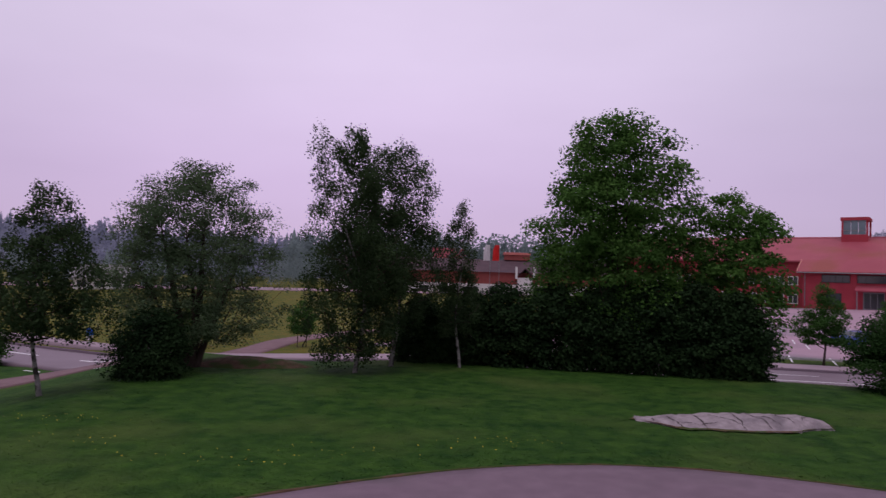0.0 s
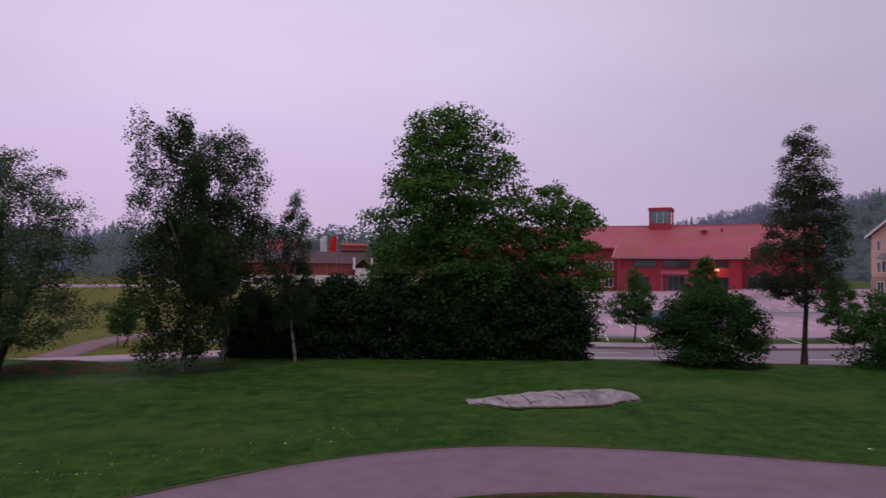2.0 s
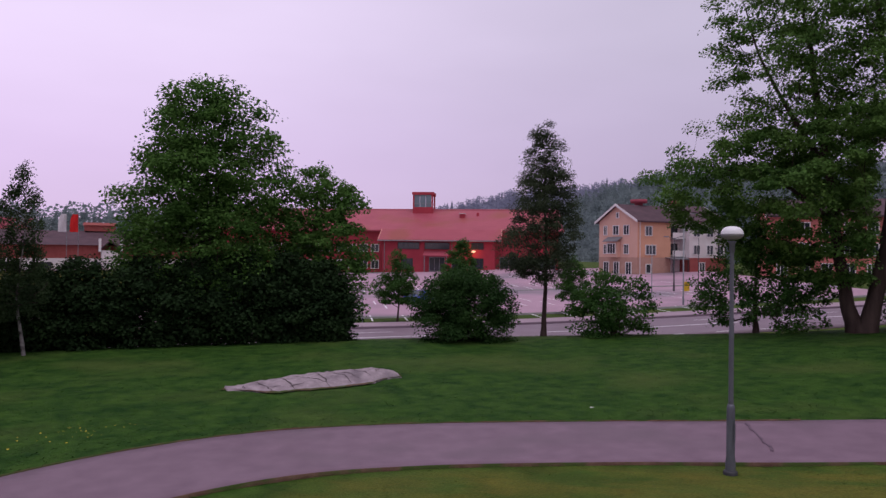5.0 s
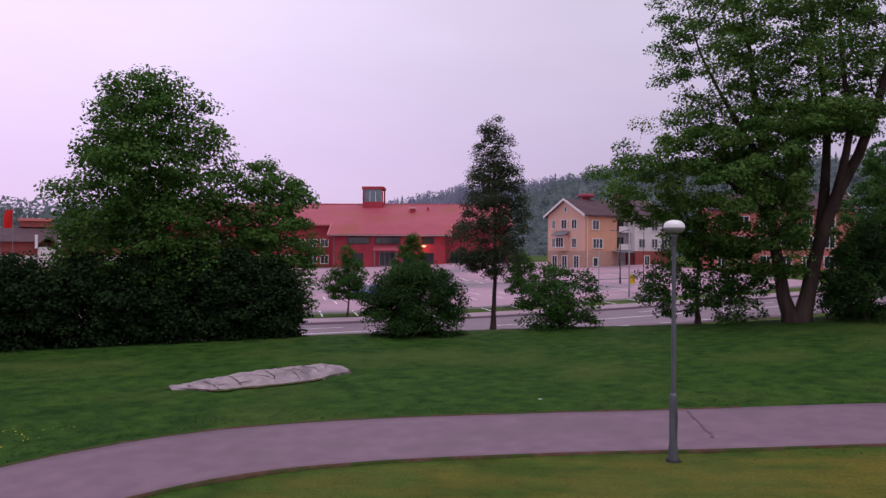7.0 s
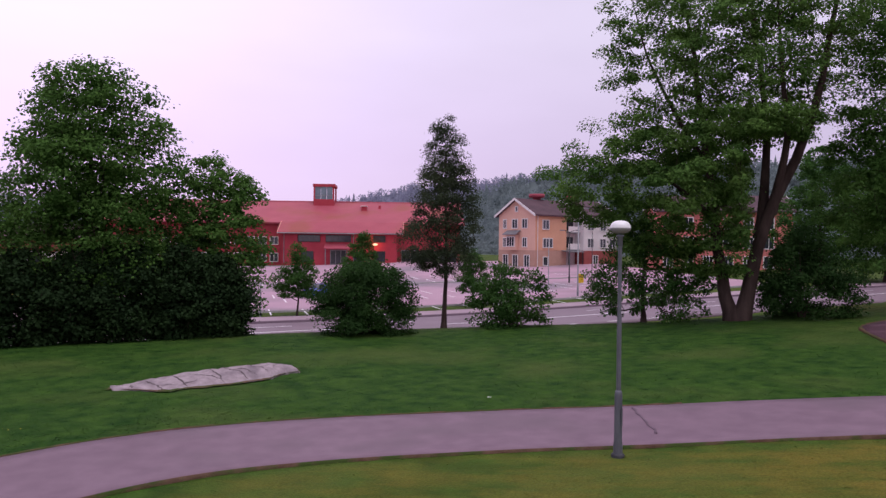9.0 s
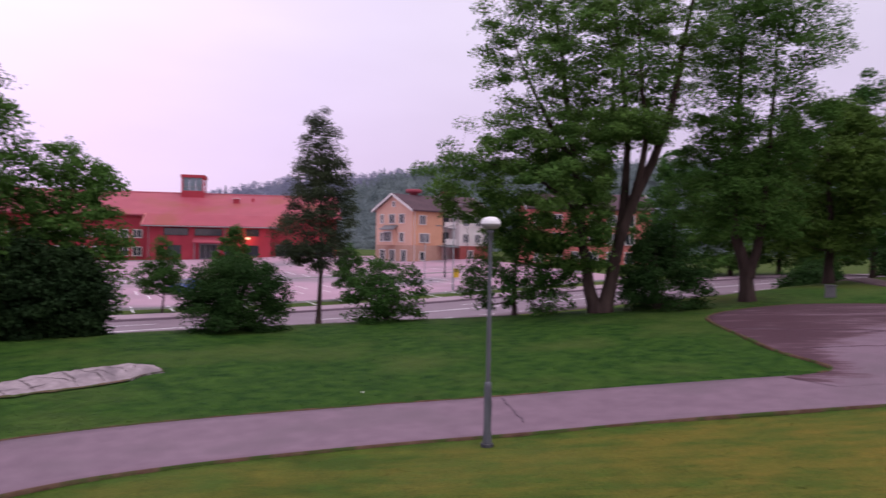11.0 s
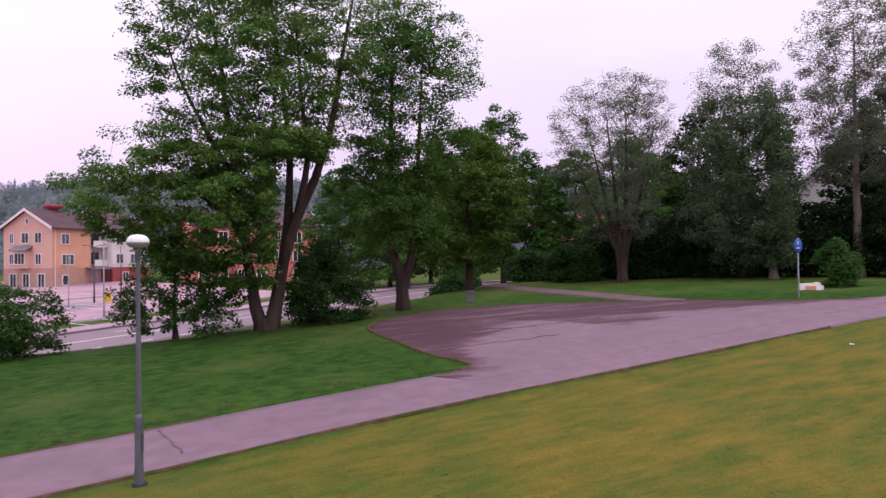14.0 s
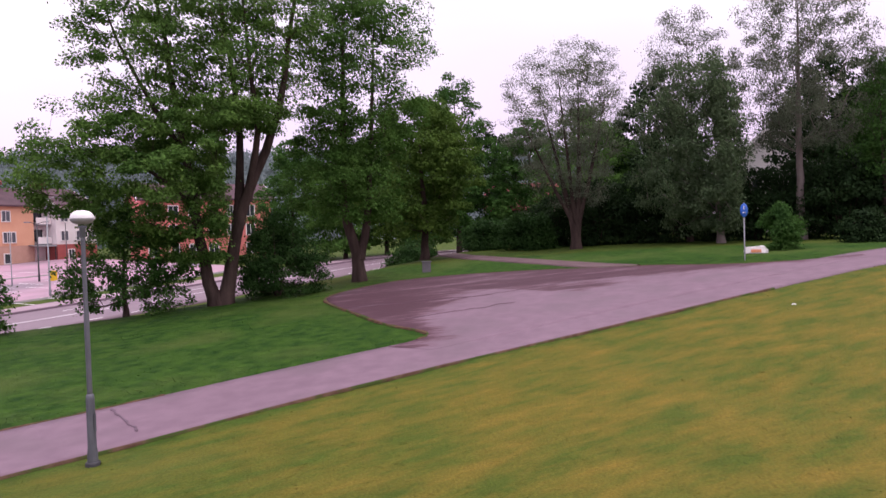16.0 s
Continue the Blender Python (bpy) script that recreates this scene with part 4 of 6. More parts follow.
# yellow render with pinkish distance haze mixed into its colour
M_YELLOW_HAZE = material("yellow_render_haze", (0.68, 0.42, 0.33), (0.74, 0.47, 0.37), 0.5, 0.85, 0.15, 12, spec=0.15)
M_OCHRE = material("ochre_render", (0.64, 0.345, 0.225), (0.70, 0.39, 0.26), 0.5, 0.85, 0.15, 12, spec=0.15)
M_BROWNBASE = material("brown_brick_base", (0.46, 0.28, 0.215), (0.53, 0.33, 0.26), 1.0, 0.85, 0.3, 9, spec=0.15)
M_WHITEWALL = material("white_render", (0.70, 0.66, 0.66), (0.78, 0.74, 0.74), 0.5, 0.85, 0.15, 12, spec=0.15)
M_CORAL = material("coral_red_render", (0.60, 0.19, 0.17), (0.68, 0.23, 0.205), 0.5, 0.85, 0.15, 12, spec=0.15)
M_TRIM = material("white_trim", (0.72, 0.70, 0.70), (0.80, 0.78, 0.78), 3, 0.6, 0, 20)
M_GREYMETAL = material("galvanised_steel", (0.20, 0.21, 0.225), (0.29, 0.30, 0.32), 4, 0.5, 0.1, 40, metal=0.6)
M_DARKMETAL = material("dark_steel", (0.035, 0.035, 0.04), (0.06, 0.06, 0.065), 4, 0.5, 0.1, 40, metal=0.4)


def glass_mat(name, tint, rough=0.08):
    return material(name, tint, tuple(c * 1.4 for c in tint), 0.7, rough, 0, 5, spec=0.9)


M_GLASS = glass_mat("window_glass", (0.03, 0.035, 0.045))
M_LANTERN = glass_mat("lantern_glass", (0.10, 0.16, 0.19), 0.12)


def box_mesh(name, x0, x1, y0, y1, z0, z1, mt, bevel=0.0):
    bm = bmesh.new()
    bmesh.ops.create_cube(bm, size=1)
    bmesh.ops.transform(bm, matrix=Matrix.LocRotScale(((x0 + x1) / 2, (y0 + y1) / 2, (z0 + z1) / 2), None, (x1 - x0, y1 - y0, z1 - z0)), verts=bm.verts)
    if bevel:
        bmesh.ops.bevel(bm, geom=list(bm.edges), offset=bevel, segments=2, affect="EDGES")
    me = bpy.data.meshes.new(name)
    bm.to_mesh(me)
    bm.free()
    me.materials.append(mt)
    return me


def box(name, parent, x0, x1, y0, y1, z0, z1, mt, label="", bevel=0.0):
    return part(name, box_mesh(name, x0, x1, y0, y1, z0, z1, mt, bevel), parent, label)


def solid(name, parent, outline, axis, a, b, mt, label=""):
    """A prism: an outline in the plane square to the axis ('x' or 'y'), from a to b along it."""
    n = len(outline)
    at = (lambda s, u, v: (s, u, v)) if axis == "x" else (lambda s, u, v: (u, s, v))
    verts = [at(a, u, v) for u, v in outline] + [at(b, u, v) for u, v in outline]
    faces = [tuple(range(n)), tuple(range(2 * n - 1, n - 1, -1))] + [(i, n + i, n + (i + 1) % n, (i + 1) % n) for i in range(n)]
    me = mesh_of(name, verts, faces, mt)
    bm = bmesh.new()
    bm.from_mesh(me)
    bmesh.ops.recalc_face_normals(bm, faces=bm.faces)
    bm.to_mesh(me)
    bm.free()
    return part(name, me, parent, label)


def site(name, az, dist, rz, label, category="house", z=None, group=""):
    """An empty for a building at a bearing and distance, turned by rz; its x runs along the front, y goes back."""
    a = radians(az)
    x, y = -dist * math.sin(a), dist * math.cos(a)
    root = new(name)
    root.matrix_world = pose(x, y, height(x, y) if z is None else z, 0, 0, rz)
    return tagged(root, label, category, group)


def window(parent, face, u, z, w, h, at=0.0, bars=1, frame_mat=None, depth=0.14):
    """A window on the front ('y') or on the left end ('x'): a frame that stands proud, a pane set back in it, glazing bars."""
    fm = frame_mat or M_TRIM
    t = 0.12
    verts, faces = [], []

    def add(u0, u1, z0, z1, d0, d1):
        o = len(verts)
        for d in (d0, d1):
            for uu, zz in ((u0, z0), (u1, z0), (u1, z1), (u0, z1)):
                verts.append((uu, at - d, zz) if face == "y" else (at - d, uu, zz))
        faces.extend([(o, o + 1, o + 2, o + 3), (o + 4, o + 7, o + 6, o + 5), (o, o + 4, o + 5, o + 1), (o + 1, o + 5, o + 6, o + 2), (o + 2, o + 6, o + 7, o + 3), (o + 3, o + 7, o + 4, o)])

    u0, u1, z0, z1 = u - w / 2, u + w / 2, z - h / 2, z + h / 2
    # one mitred ring
    out, inn = [(u0 - t, z0 - t), (u1 + t, z0 - t), (u1 + t, z1 + t), (u0 - t, z1 + t)], [(u0, z0), (u1, z0), (u1, z1), (u0, z1)]
    for d in (0.0, depth):
        for uu, zz in out + inn:
            verts.append((uu, at - d, zz) if face == "y" else (at - d, uu, zz))
    for k in range(4):
        m = (k + 1) % 4
        faces.extend([(k, m, 8 + m, 8 + k), (4 + m, 4 + k, 12 + k, 12 + m), (8 + k, 8 + m, 12 + m, 12 + k), (m, k, 4 + k, 4 + m)])
    ob = part("window", mesh_of("window_frame", verts, faces, fm), parent)
    for k in range(bars):
        c = u0 + w * (k + 1) / (bars + 1)
        verts, faces = [], []
        add(c - 0.035, c + 0.035, z0, z1, 0.03, depth - 0.03)
        part("glazing_bar", mesh_of("glazing_bar", verts, faces, fm), ob)
    d = 0.05
    P = [(u0, z0), (u1, z0), (u1, z1), (u0, z1)]
    me = mesh_of("pane", [(a, at - d, b) if face == "y" else (at - d, a, b) for a, b in P], [(0, 1, 2, 3)], M_GLASS)
    part("pane", me, ob)
    return ob


def gable_roof(parent, x0, x1, y0, y1, ze, zr, mt, axis="x", over=0.6, thick=0.25, trim=True):
    """Two roof slabs and, at the ends, white barge boards."""
    mid = (y0 + y1) / 2 if axis == "x" else (x0 + x1) / 2
    lo, hi = (y0, y1) if axis == "x" else (x0, x1)
    s = (zr - ze) / (mid - lo)
    a, b = (x0 - over, x1 + over) if axis == "x" else (y0 - over, y1 + over)
    for e in (lo - over, hi + over):
        ze2 = ze - s * over
        solid("roof", parent, [(e, ze2), (mid, zr), (mid, zr + thick), (e, ze2 + thick)], axis, a, b, mt)
        if trim:
            for c, sgn in ((a, -1), (b, 1)):
                solid("barge_board", parent, [(e, ze2 - 0.12), (mid, zr - 0.12), (mid, zr + thick + 0.05), (e, ze2 + thick + 0.05)], axis, c + sgn * 0.003, c + sgn * 0.08, M_TRIM)


def red_hall():
    r = site("red_hall", -37.3, 141, -37.3, "large red hall with a red roof and a glazed lantern", "hall")
    r.matrix_world.translation.z = 0
    r.matrix_world = pose(141 * math.sin(radians(37.3)), 141 * math.cos(radians(37.3)), 0.0, 0, 0, -37.3)
    # main body with its long roof
    solid("main_wall", r, [(4, -2), (30, -2), (30, 8.2), (17, 12.9), (4, 8.2)], "x", -62, 10, M_REDWALL)
    solid("roof", r, [(3.2, 8.05), (17, 13.1), (17, 13.4), (3.2, 8.35)], "x", -63, 11, M_REDROOF)
    solid("roof", r, [(30.8, 8.05), (17, 13.1), (17, 13.4), (30.8, 8.35)], "x", -63, 11, M_REDROOF)
    solid("ridge_cap", r, [(16.7, 13.36), (17, 13.58), (17.3, 13.36)], "x", -63, 11, M_REDROOF)
    # front section, its roof carried on down from the main one
    solid("front_wall", r, [(0, -2), (4, -2), (4, 7.9), (0, 6.3)], "x", -25.5, -2.8, M_REDWALL)
    solid("front_roof", r, [(-1.0, 6.05), (3.4, 8.25), (3.4, 8.50), (-1.0, 6.30)], "x", -26.3, -1.6, M_REDROOF)
    for x in (-26.35, -1.6):
        solid("barge_board", r, [(-1.0, 5.95), (3.4, 8.15), (3.4, 8.60), (-1.0, 6.40)], "x", x, x + 0.14, material("pale_red_trim", (0.62, 0.25, 0.22), (0.68, 0.30, 0.26)))
    part("gutter", quick_mesh("gutter", *tubes([[(-26.3, -1.08, 6.1, 0.1), (-14, -1.08, 6.08, 0.1), (-1.6, -1.08, 6.1, 0.1)]], 8), M_GREYMETAL, True), r, "grey gutter")
    for x in (-11.4, -25.1):
        part("downpipe", quick_mesh("downpipe", *tubes([[(x, -0.12, 6.0, 0.07), (x, -0.12, 3.0, 0.07), (x, -0.12, 0.1, 0.07)]], 8), M_GREYMETAL, True), r, "grey downpipe")
    for u, w, b in ((-20.2, 4.2, 3), (-14.4, 4.8, 3), (-6.3, 2.2, 1)):
        window(r, "y", u, 5.1, w, 1.15, 0.0, b, M_DARKMETAL)
    for u, w, z, h in ((-20.5, 2.2, 1.5, 1.9), (-6.3, 2.2, 1.6, 1.9), (-10.4, 1.6, 1.5, 1.9)):
        window(r, "y", u, z, w, h, 0.0, 2, M_DARKMETAL)
    # entrance
    canopy = solid("canopy", r, [(-2.4, 3.0), (0.0, 3.9), (0.0, 4.1), (-2.4, 3.2)], "x", -17.0, -12.0, M_REDROOF)
    for x in (-16.7, -12.3):
        box("post", canopy, x - 0.08, x + 0.08, -2.2, -2.04, -0.6, 3.1, M_GREYMETAL)
    door = box("entrance_door", r, -16.0, -12.8, -0.15, 0.0, -0.3, 2.9, M_GREYMETAL, "grey glazed double door")
    for k in range(3):
        box("pane", door, -15.85 + k * 1.02, -14.95 + k * 1.02, -0.19, -0.152, 0.1, 2.7, M_GLASS)
    # recessed shopfront to the side
    for k in range(6):
        window(r, "y", -1.0 + k * 1.9, 1.5, 1.6, 2.6, 4.0, 1, M_GREYMETAL)
    for k in range(14):
        window(r, "y", -59 + k * 2.4, 4.6, 1.5, 1.4, 4.0, 1)
        window(r, "y", -59 + k * 2.4, 1.2, 1.5, 1.6, 4.0, 1)
    # lantern on the ridge
    x0, x1, z0, z1 = -21.4, -16.9, 13.6, 16.6
    lan = box("lantern", r, x0, x1, 14.4, 19.6, 12.2, z0, M_REDWALL)
    for x in (x0, x1 - 0.34):
        for y in (14.4, 19.26):
            box("corner_post", lan, x, x + 0.34, y, y + 0.34, z0, z1, M_REDWALL)
    box("lantern_top", lan, x0 - 0.15, x1 + 0.15, 14.25, 19.75, z1, z1 + 0.6, M_REDWALL)
    box("sill", lan, x0 + 0.34, x1 - 0.34, 14.42, 14.7, z0, z0 + 0.25, M_REDWALL)
    w3 = (x1 - x0 - 0.68) / 3
    for k in range(3):
        box("pane", lan, x0 + 0.36 + k * w3, x0 + 0.30 + (k + 1) * w3, 14.5, 14.56, z0 + 0.25, z1, M_LANTERN)
    for k in range(2):
        box("pane", lan, x0 + 0.1, x0 + 0.16, 14.78 + k * 2.26, 16.98 + k * 2.26, z0 + 0.25, z1, M_LANTERN)
    box("mid_rail", lan, x0 + 0.3, x1 - 0.3, 14.4, 14.48, z0 + 1.0, z0 + 1.1, M_GREYMETAL)
    hatch = box("roof_hatch", r, -10.7, -9.6, 11.2, 12.6, 11.2, 12.2, M_REDWALL)
    box("hatch_cover", hatch, -10.85, -9.45, 11.0, 12.8, 12.2, 12.32, M_TRIM)
    box("vent", r, -7.1, -6.6, 12.6, 13.1, 11.6, 12.5, M_REDWALL)
    # lit lamp by the entrance
    em = bpy.data.materials.new("lit_orange_lamp")
    em.use_nodes = True
    b = em.node_tree.nodes["Principled BSDF"]
    b.inputs["Emission Color"].default_value, b.inputs["Emission Strength"].default_value = (1.0, 0.20, 0.03, 1), 0.22
    lamp = new("wall_lamp")
    lamp.matrix_world = r.matrix_world @ pose(-7.1, -0.3, 4.0)
    tagged(lamp, "lit orange lamp on the red wall", "wall lamp")
    bm = bmesh.new()
    bmesh.ops.create_uvsphere(bm, u_segments=14, v_segments=8, radius=0.35)
    bmesh.ops.scale(bm, vec=(1.5, 0.4, 0.7), verts=bm.verts)
    me = bpy.data.meshes.new("globe")
    bm.to_mesh(me)
    bm.free()
    me.materials.append(em)
    part("globe", me, lamp, "glowing orange globe")
    box("bracket", lamp, -0.1, 0.1, 0.1, 0.3, -0.1, 0.1, M_DARKMETAL)
    ld = bpy.data.lights.new("wall_lamp_light", "POINT")
    ld.energy, ld.color, ld.shadow_soft_size = 120, (1.0, 0.35, 0.08), 0.5
    lo = new("wall_lamp_light", ld)
    lo.matrix_world = r.matrix_world @ pose(-7.1, -1.2, 4.0)


red_hall()


def yellow_house():
    r = site("yellow_house", -47.35, 123, -45.75 + 42, "three-storey yellow house with brown roof and white gable trim", "house", None, "houses by the car park")
    # corner at the origin: front along x, gable end along y at x = 0
    L, D, E, R = 7.6, 9.6, 9.2, 11.9
    solid("wall", r, [(0, 2.9), (D, 2.9), (D, E), (D / 2, R), (0, E)], "x", 0, L, M_YELLOW_HAZE)
    box("front_wall", r, 0.05, L, -0.06, 0.0, 2.9, E - 0.1, M_OCHRE, "deeper ochre front wall")
    box("base_wall", r, -0.02, L, -0.04, D + 0.02, -2.0, 2.9, M_BROWNBASE, "brown brick ground floor")
    gable_roof(r, 0, L + 6, 0, D, E, R, M_DARKROOF)
    for u, w in ((2.6, 1.2), (5.2, 1.3), (7.9, 0.7)):
        window(r, "x", u, 7.6, w, 1.5, 0.0)
    for u, w in ((2.6, 1.0), (7.9, 0.7)):
        window(r, "x", u, 4.3, w, 1.5, 0.0)
    window(r, "x", 5.5, 4.4, 1.9, 1.6, -0.75, 2)
    bay = box("bay", r, -0.7, -0.002, 4.2, 6.8, 2.9, 5.6, M_YELLOW_HAZE)
    solid("bay_roof", bay, [(-1.2, 5.6), (0, 6.3), (0, 6.45), (-1.2, 5.75)], "y", 3.7, 7.3, M_GREYMETAL)
    window(r, "x", 4.8, 10.2, 0.5, 0.8, 0.0, 0)
    for u in (2.0, 5.0, 7.6):
        window(r, "x", u, 1.0, 1.2, 2.0, -0.02)
    window(r, "y", 2.4, 7.4, 1.4, 1.5, -0.06)
    window(r, "y", 2.9, 4.2, 2.2, 1.5, -0.06, 2)
    window(r, "y", 2.4, 1.0, 1.0, 1.4, -0.04, 0)
    for x in (0.4,):
        part("downpipe", quick_mesh("downpipe", *tubes([[(x, -0.2, 9.0, 0.06), (x, -0.2, 4.0, 0.06), (x, -0.2, -0.3, 0.06)]], 8), M_TRIM, True), r)
    # recessed stair bay with balconies
    box("stair_wall", r, L, L + 3.2, 0.9, D, -2, E - 0.1, M_WHITEWALL, "pale stairwell wall")
    for z in (3.1, 6.2):
        b = box("balcony", r, L + 0.1, L + 3.1, -0.5, 0.9, z - 0.15, z, M_GREYMETAL)
        box("balcony_front", b, L + 0.1, L + 3.1, -0.5, -0.44, z, z + 1.05, M_WHITEWALL)
        window(r, "y", L + 1.6, z + 1.3, 1.6, 1.7, 0.9, 2, M_DARKMETAL)
    solid("porch_roof", r, [(-1.8, 2.6), (0.8, 2.9), (0.8, 3.05), (-1.8, 2.75)], "x", L - 1.2, L + 2.8, M_GREYMETAL)
    for x in (L - 1.0, L + 2.6):
        box("porch_post", r, x, x + 0.12, -1.6, -1.48, -1, 2.62, M_DARKMETAL)
    # chimney
    part("chimney_pot", quick_mesh("chimney_pot", *tubes([[(5.6, 5.6, 11.4, 0.75), (5.6, 5.6, 12.5, 0.75), (5.6, 5.6, 12.6, 1.5), (5.6, 5.6, 13.2, 1.5), (5.6, 5.6, 13.3, 0.05)]], 12), M_REDROOF, True), r, "red sheet-metal roof cap")
    # white part of the block
    w = site("white_house", -48.35, 122, 0, "white rendered three-storey block beside the yellow house", "house", None, "houses by the car park")
    w.matrix_world = r.matrix_world @ pose(L + 3.2, -1.3, 0)
    solid("wall", w, [(0, 2.9), (11, 2.9), (11, 9.4), (5.5, 12.2), (0, 9.4)], "x", 0, 9, M_WHITEWALL)
    box("base_wall", w, 0.1, 9, -0.02, 11, -2, 2.9, M_BRICK, "red brick ground floor")
    gable_roof(w, 0, 9, 0, 11, 9.4, 12.2, M_DARKROOF)
    for u in (1.7, 5.0, 7.6):
        for z in (7.4, 4.3):
            window(w, "y", u, z, 1.5, 1.5, 0.0)
    window(w, "y", 3.0, 1.0, 1.2, 2.0, -0.02)
    part("chimney_pot", quick_mesh("chimney_pot", *tubes([[(2.6, 5.6, 11.8, 0.75), (2.6, 5.6, 12.6, 0.75), (2.6, 5.6, 12.7, 1.4), (2.6, 5.6, 13.2, 1.4), (2.6, 5.6, 13.3, 0.05)]], 12), M_REDROOF, True), w, "red sheet-metal roof cap")
    # coral row
    c = site("coral_house", -56.8, 112, -47, "coral red three-storey house behind the trees", "house", None, "houses by the car park")
    solid("wall", c, [(0, -2), (10, -2), (10, 8.9), (5, 11.3), (0, 8.9)], "x", 0, 19.5, M_CORAL)
    gable_roof(c, 0, 19.5, 0, 10, 8.9, 11.3, M_DARKROOF)
    for k in range(6):
        for z in (7.0, 4.1, 1.2):
            window(c, "y", 1.6 + k * 2.9, z, 1.3, 1.6, 0.0, 1 if k % 2 else 2)
    box("door_panel", c, 3.0, 4.2, -0.06, 0.0, -0.6, 1.9, M_OCHRE)


yellow_house()


def shop_hall():
    r = site("shop_hall", -3.0, 168, -3.0, "long low brick shop hall with dark brown roof", "shop", -1.4)
    x0, x1 = -34, 40
    solid("wall", r, [(0, 3.2), (30, 3.2), (30, 6.2), (0, 6.2)], "x", x0, x1, M_BRICK)
    box("base_wall", r, x0, x1, -0.05, 30, -2, 3.2, M_WHITEWALL, "white lower wall band")
    solid("roof", r, [(-0.9, 6.0), (9, 9.2), (30.5, 9.2), (30.5, 6.0)], "x", x0 - 0.8, x1 + 0.8, M_DARKROOF)
    for k in range(12):
        window(r, "y", -30 + k * 5.6, 1.4, 3.4 if k % 3 else 2.0, 1.8, -0.05, 2, M_DARKMETAL)
    up = box("roof_box", r, 6.2, 12.4, 8, 14, 9.2, 10.5, M_BRICK)
    box("roof_box_top", up, 6.0, 12.6, 7.7, 14.3, 10.5, 11.1, M_CORAL, "pale red roof edge")
    g = box("porch", r, 9.0, 12.4, -3.0, 0, -1, 4.9, M_WHITEWALL)
    solid("porch_roof", g, [(8.4, 4.7), (8.4, 5.0), (10.7, 7.2), (13.0, 5.0), (13.0, 4.7), (10.7, 6.9)], "y", -3.4, 2, M_DARKROOF)
    for u in (8.4, 12.5):
        solid("barge_board", g, [(u, 4.6), (u + 0.5, 4.6), (u + 0.5, 7.4), (u, 7.4)], "y", -3.5, -3.42, M_TRIM)
    # flags beside it
    for k, (u, col) in enumerate(((2.4, (0.75, 0.72, 0.75)), (4.5, (0.75, 0.03, 0.03)))):
        f = new("flag")
        f.matrix_world = r.matrix_world @ pose(u, -6, 0)
        tagged(f, "tall white feather flag on a pole" if k == 0 else "tall red feather flag on a pole", "flag", "flags by the shop")
        part("pole", quick_mesh("pole", *tubes([[(0, 0, -0.3, 0.07), (0, 0, 6.0, 0.06), (0, 0, 12.4, 0.04)]], 8), M_GREYMETAL, True), f)
        verts, faces = [], []
        for i in range(9):
            z = 8.6 + i * 0.45
            w = 1.5 - 0.5 * (i / 8) ** 4
            for j in range(4):
                verts.append((-0.05 - w * j / 3, 0.12 * math.sin(j * 1.7 + i * 0.5), z))
        for i in range(8):
            for j in range(3):
                faces.append((i * 4 + j, i * 4 + j + 1, i * 4 + j + 5, i * 4 + j + 4))
        cl = part("cloth", mesh_of("cloth", verts, faces, material("flag_cloth", col, tuple(c * 0.9 for c in col), trans=0.3)), f)
        sm = cl.modifiers.new("thick", "SOLIDIFY")
        sm.thickness = 0.01
    # red-roofed house behind
    h = site("small_house", -0.6, 235, 10, "small white house with a red tiled roof", "house", 0.5)
    box("wall", h, -5, 5, 0, 8, -3, 8, M_WHITEWALL)
    gable_roof(h, -5, 5, 0, 8, 8, 12, M_REDROOF)
    b = site("bungalow", 26.4, 150, 24, "low pale house with a grey roof", "house", -1.5)
    box("wall", b, -3, 6, 0, 7, -1, 2.6, M_WHITEWALL)
    gable_roof(b, -3, 6, 0, 7, 2.6, 4.8, M_KERB)
    for k in range(3):
        window(b, "y", -1.6 + k * 3, 1.3, 1.6, 1.3, 0.0)
    w = site("white_house", -105.0, 78, -100, "white gabled house half hidden by trees", "house", 1.6)
    solid("wall", w, [(-4.6, -2), (4.6, -2), (4.6, 7.4), (0, 11.4), (-4.6, 7.4)], "y", 0, 12, M_WHITEWALL)
    gable_roof(w, -4.6, 4.6, 0, 12, 7.4, 11.4, M_DARKROOF, "y")
    for u in (-2, 2):
        window(w, "y", u, 5.4, 1.2, 1.4, 0.0)
    p = site("pale_house", -88.0, 92, -85, "pale house seen between the trees", "house", 1.8)
    box("wall", p, -7, 7, 0, 8, -2, 4.5, M_WHITEWALL)
    gable_roof(p, -7, 7, 0, 8, 4.5, 7.5, M_REDROOF)
    for u in (-4, 0, 4):
        window(p, "y", u, 2.4, 1.3, 1.4, 0.0)


shop_hall()

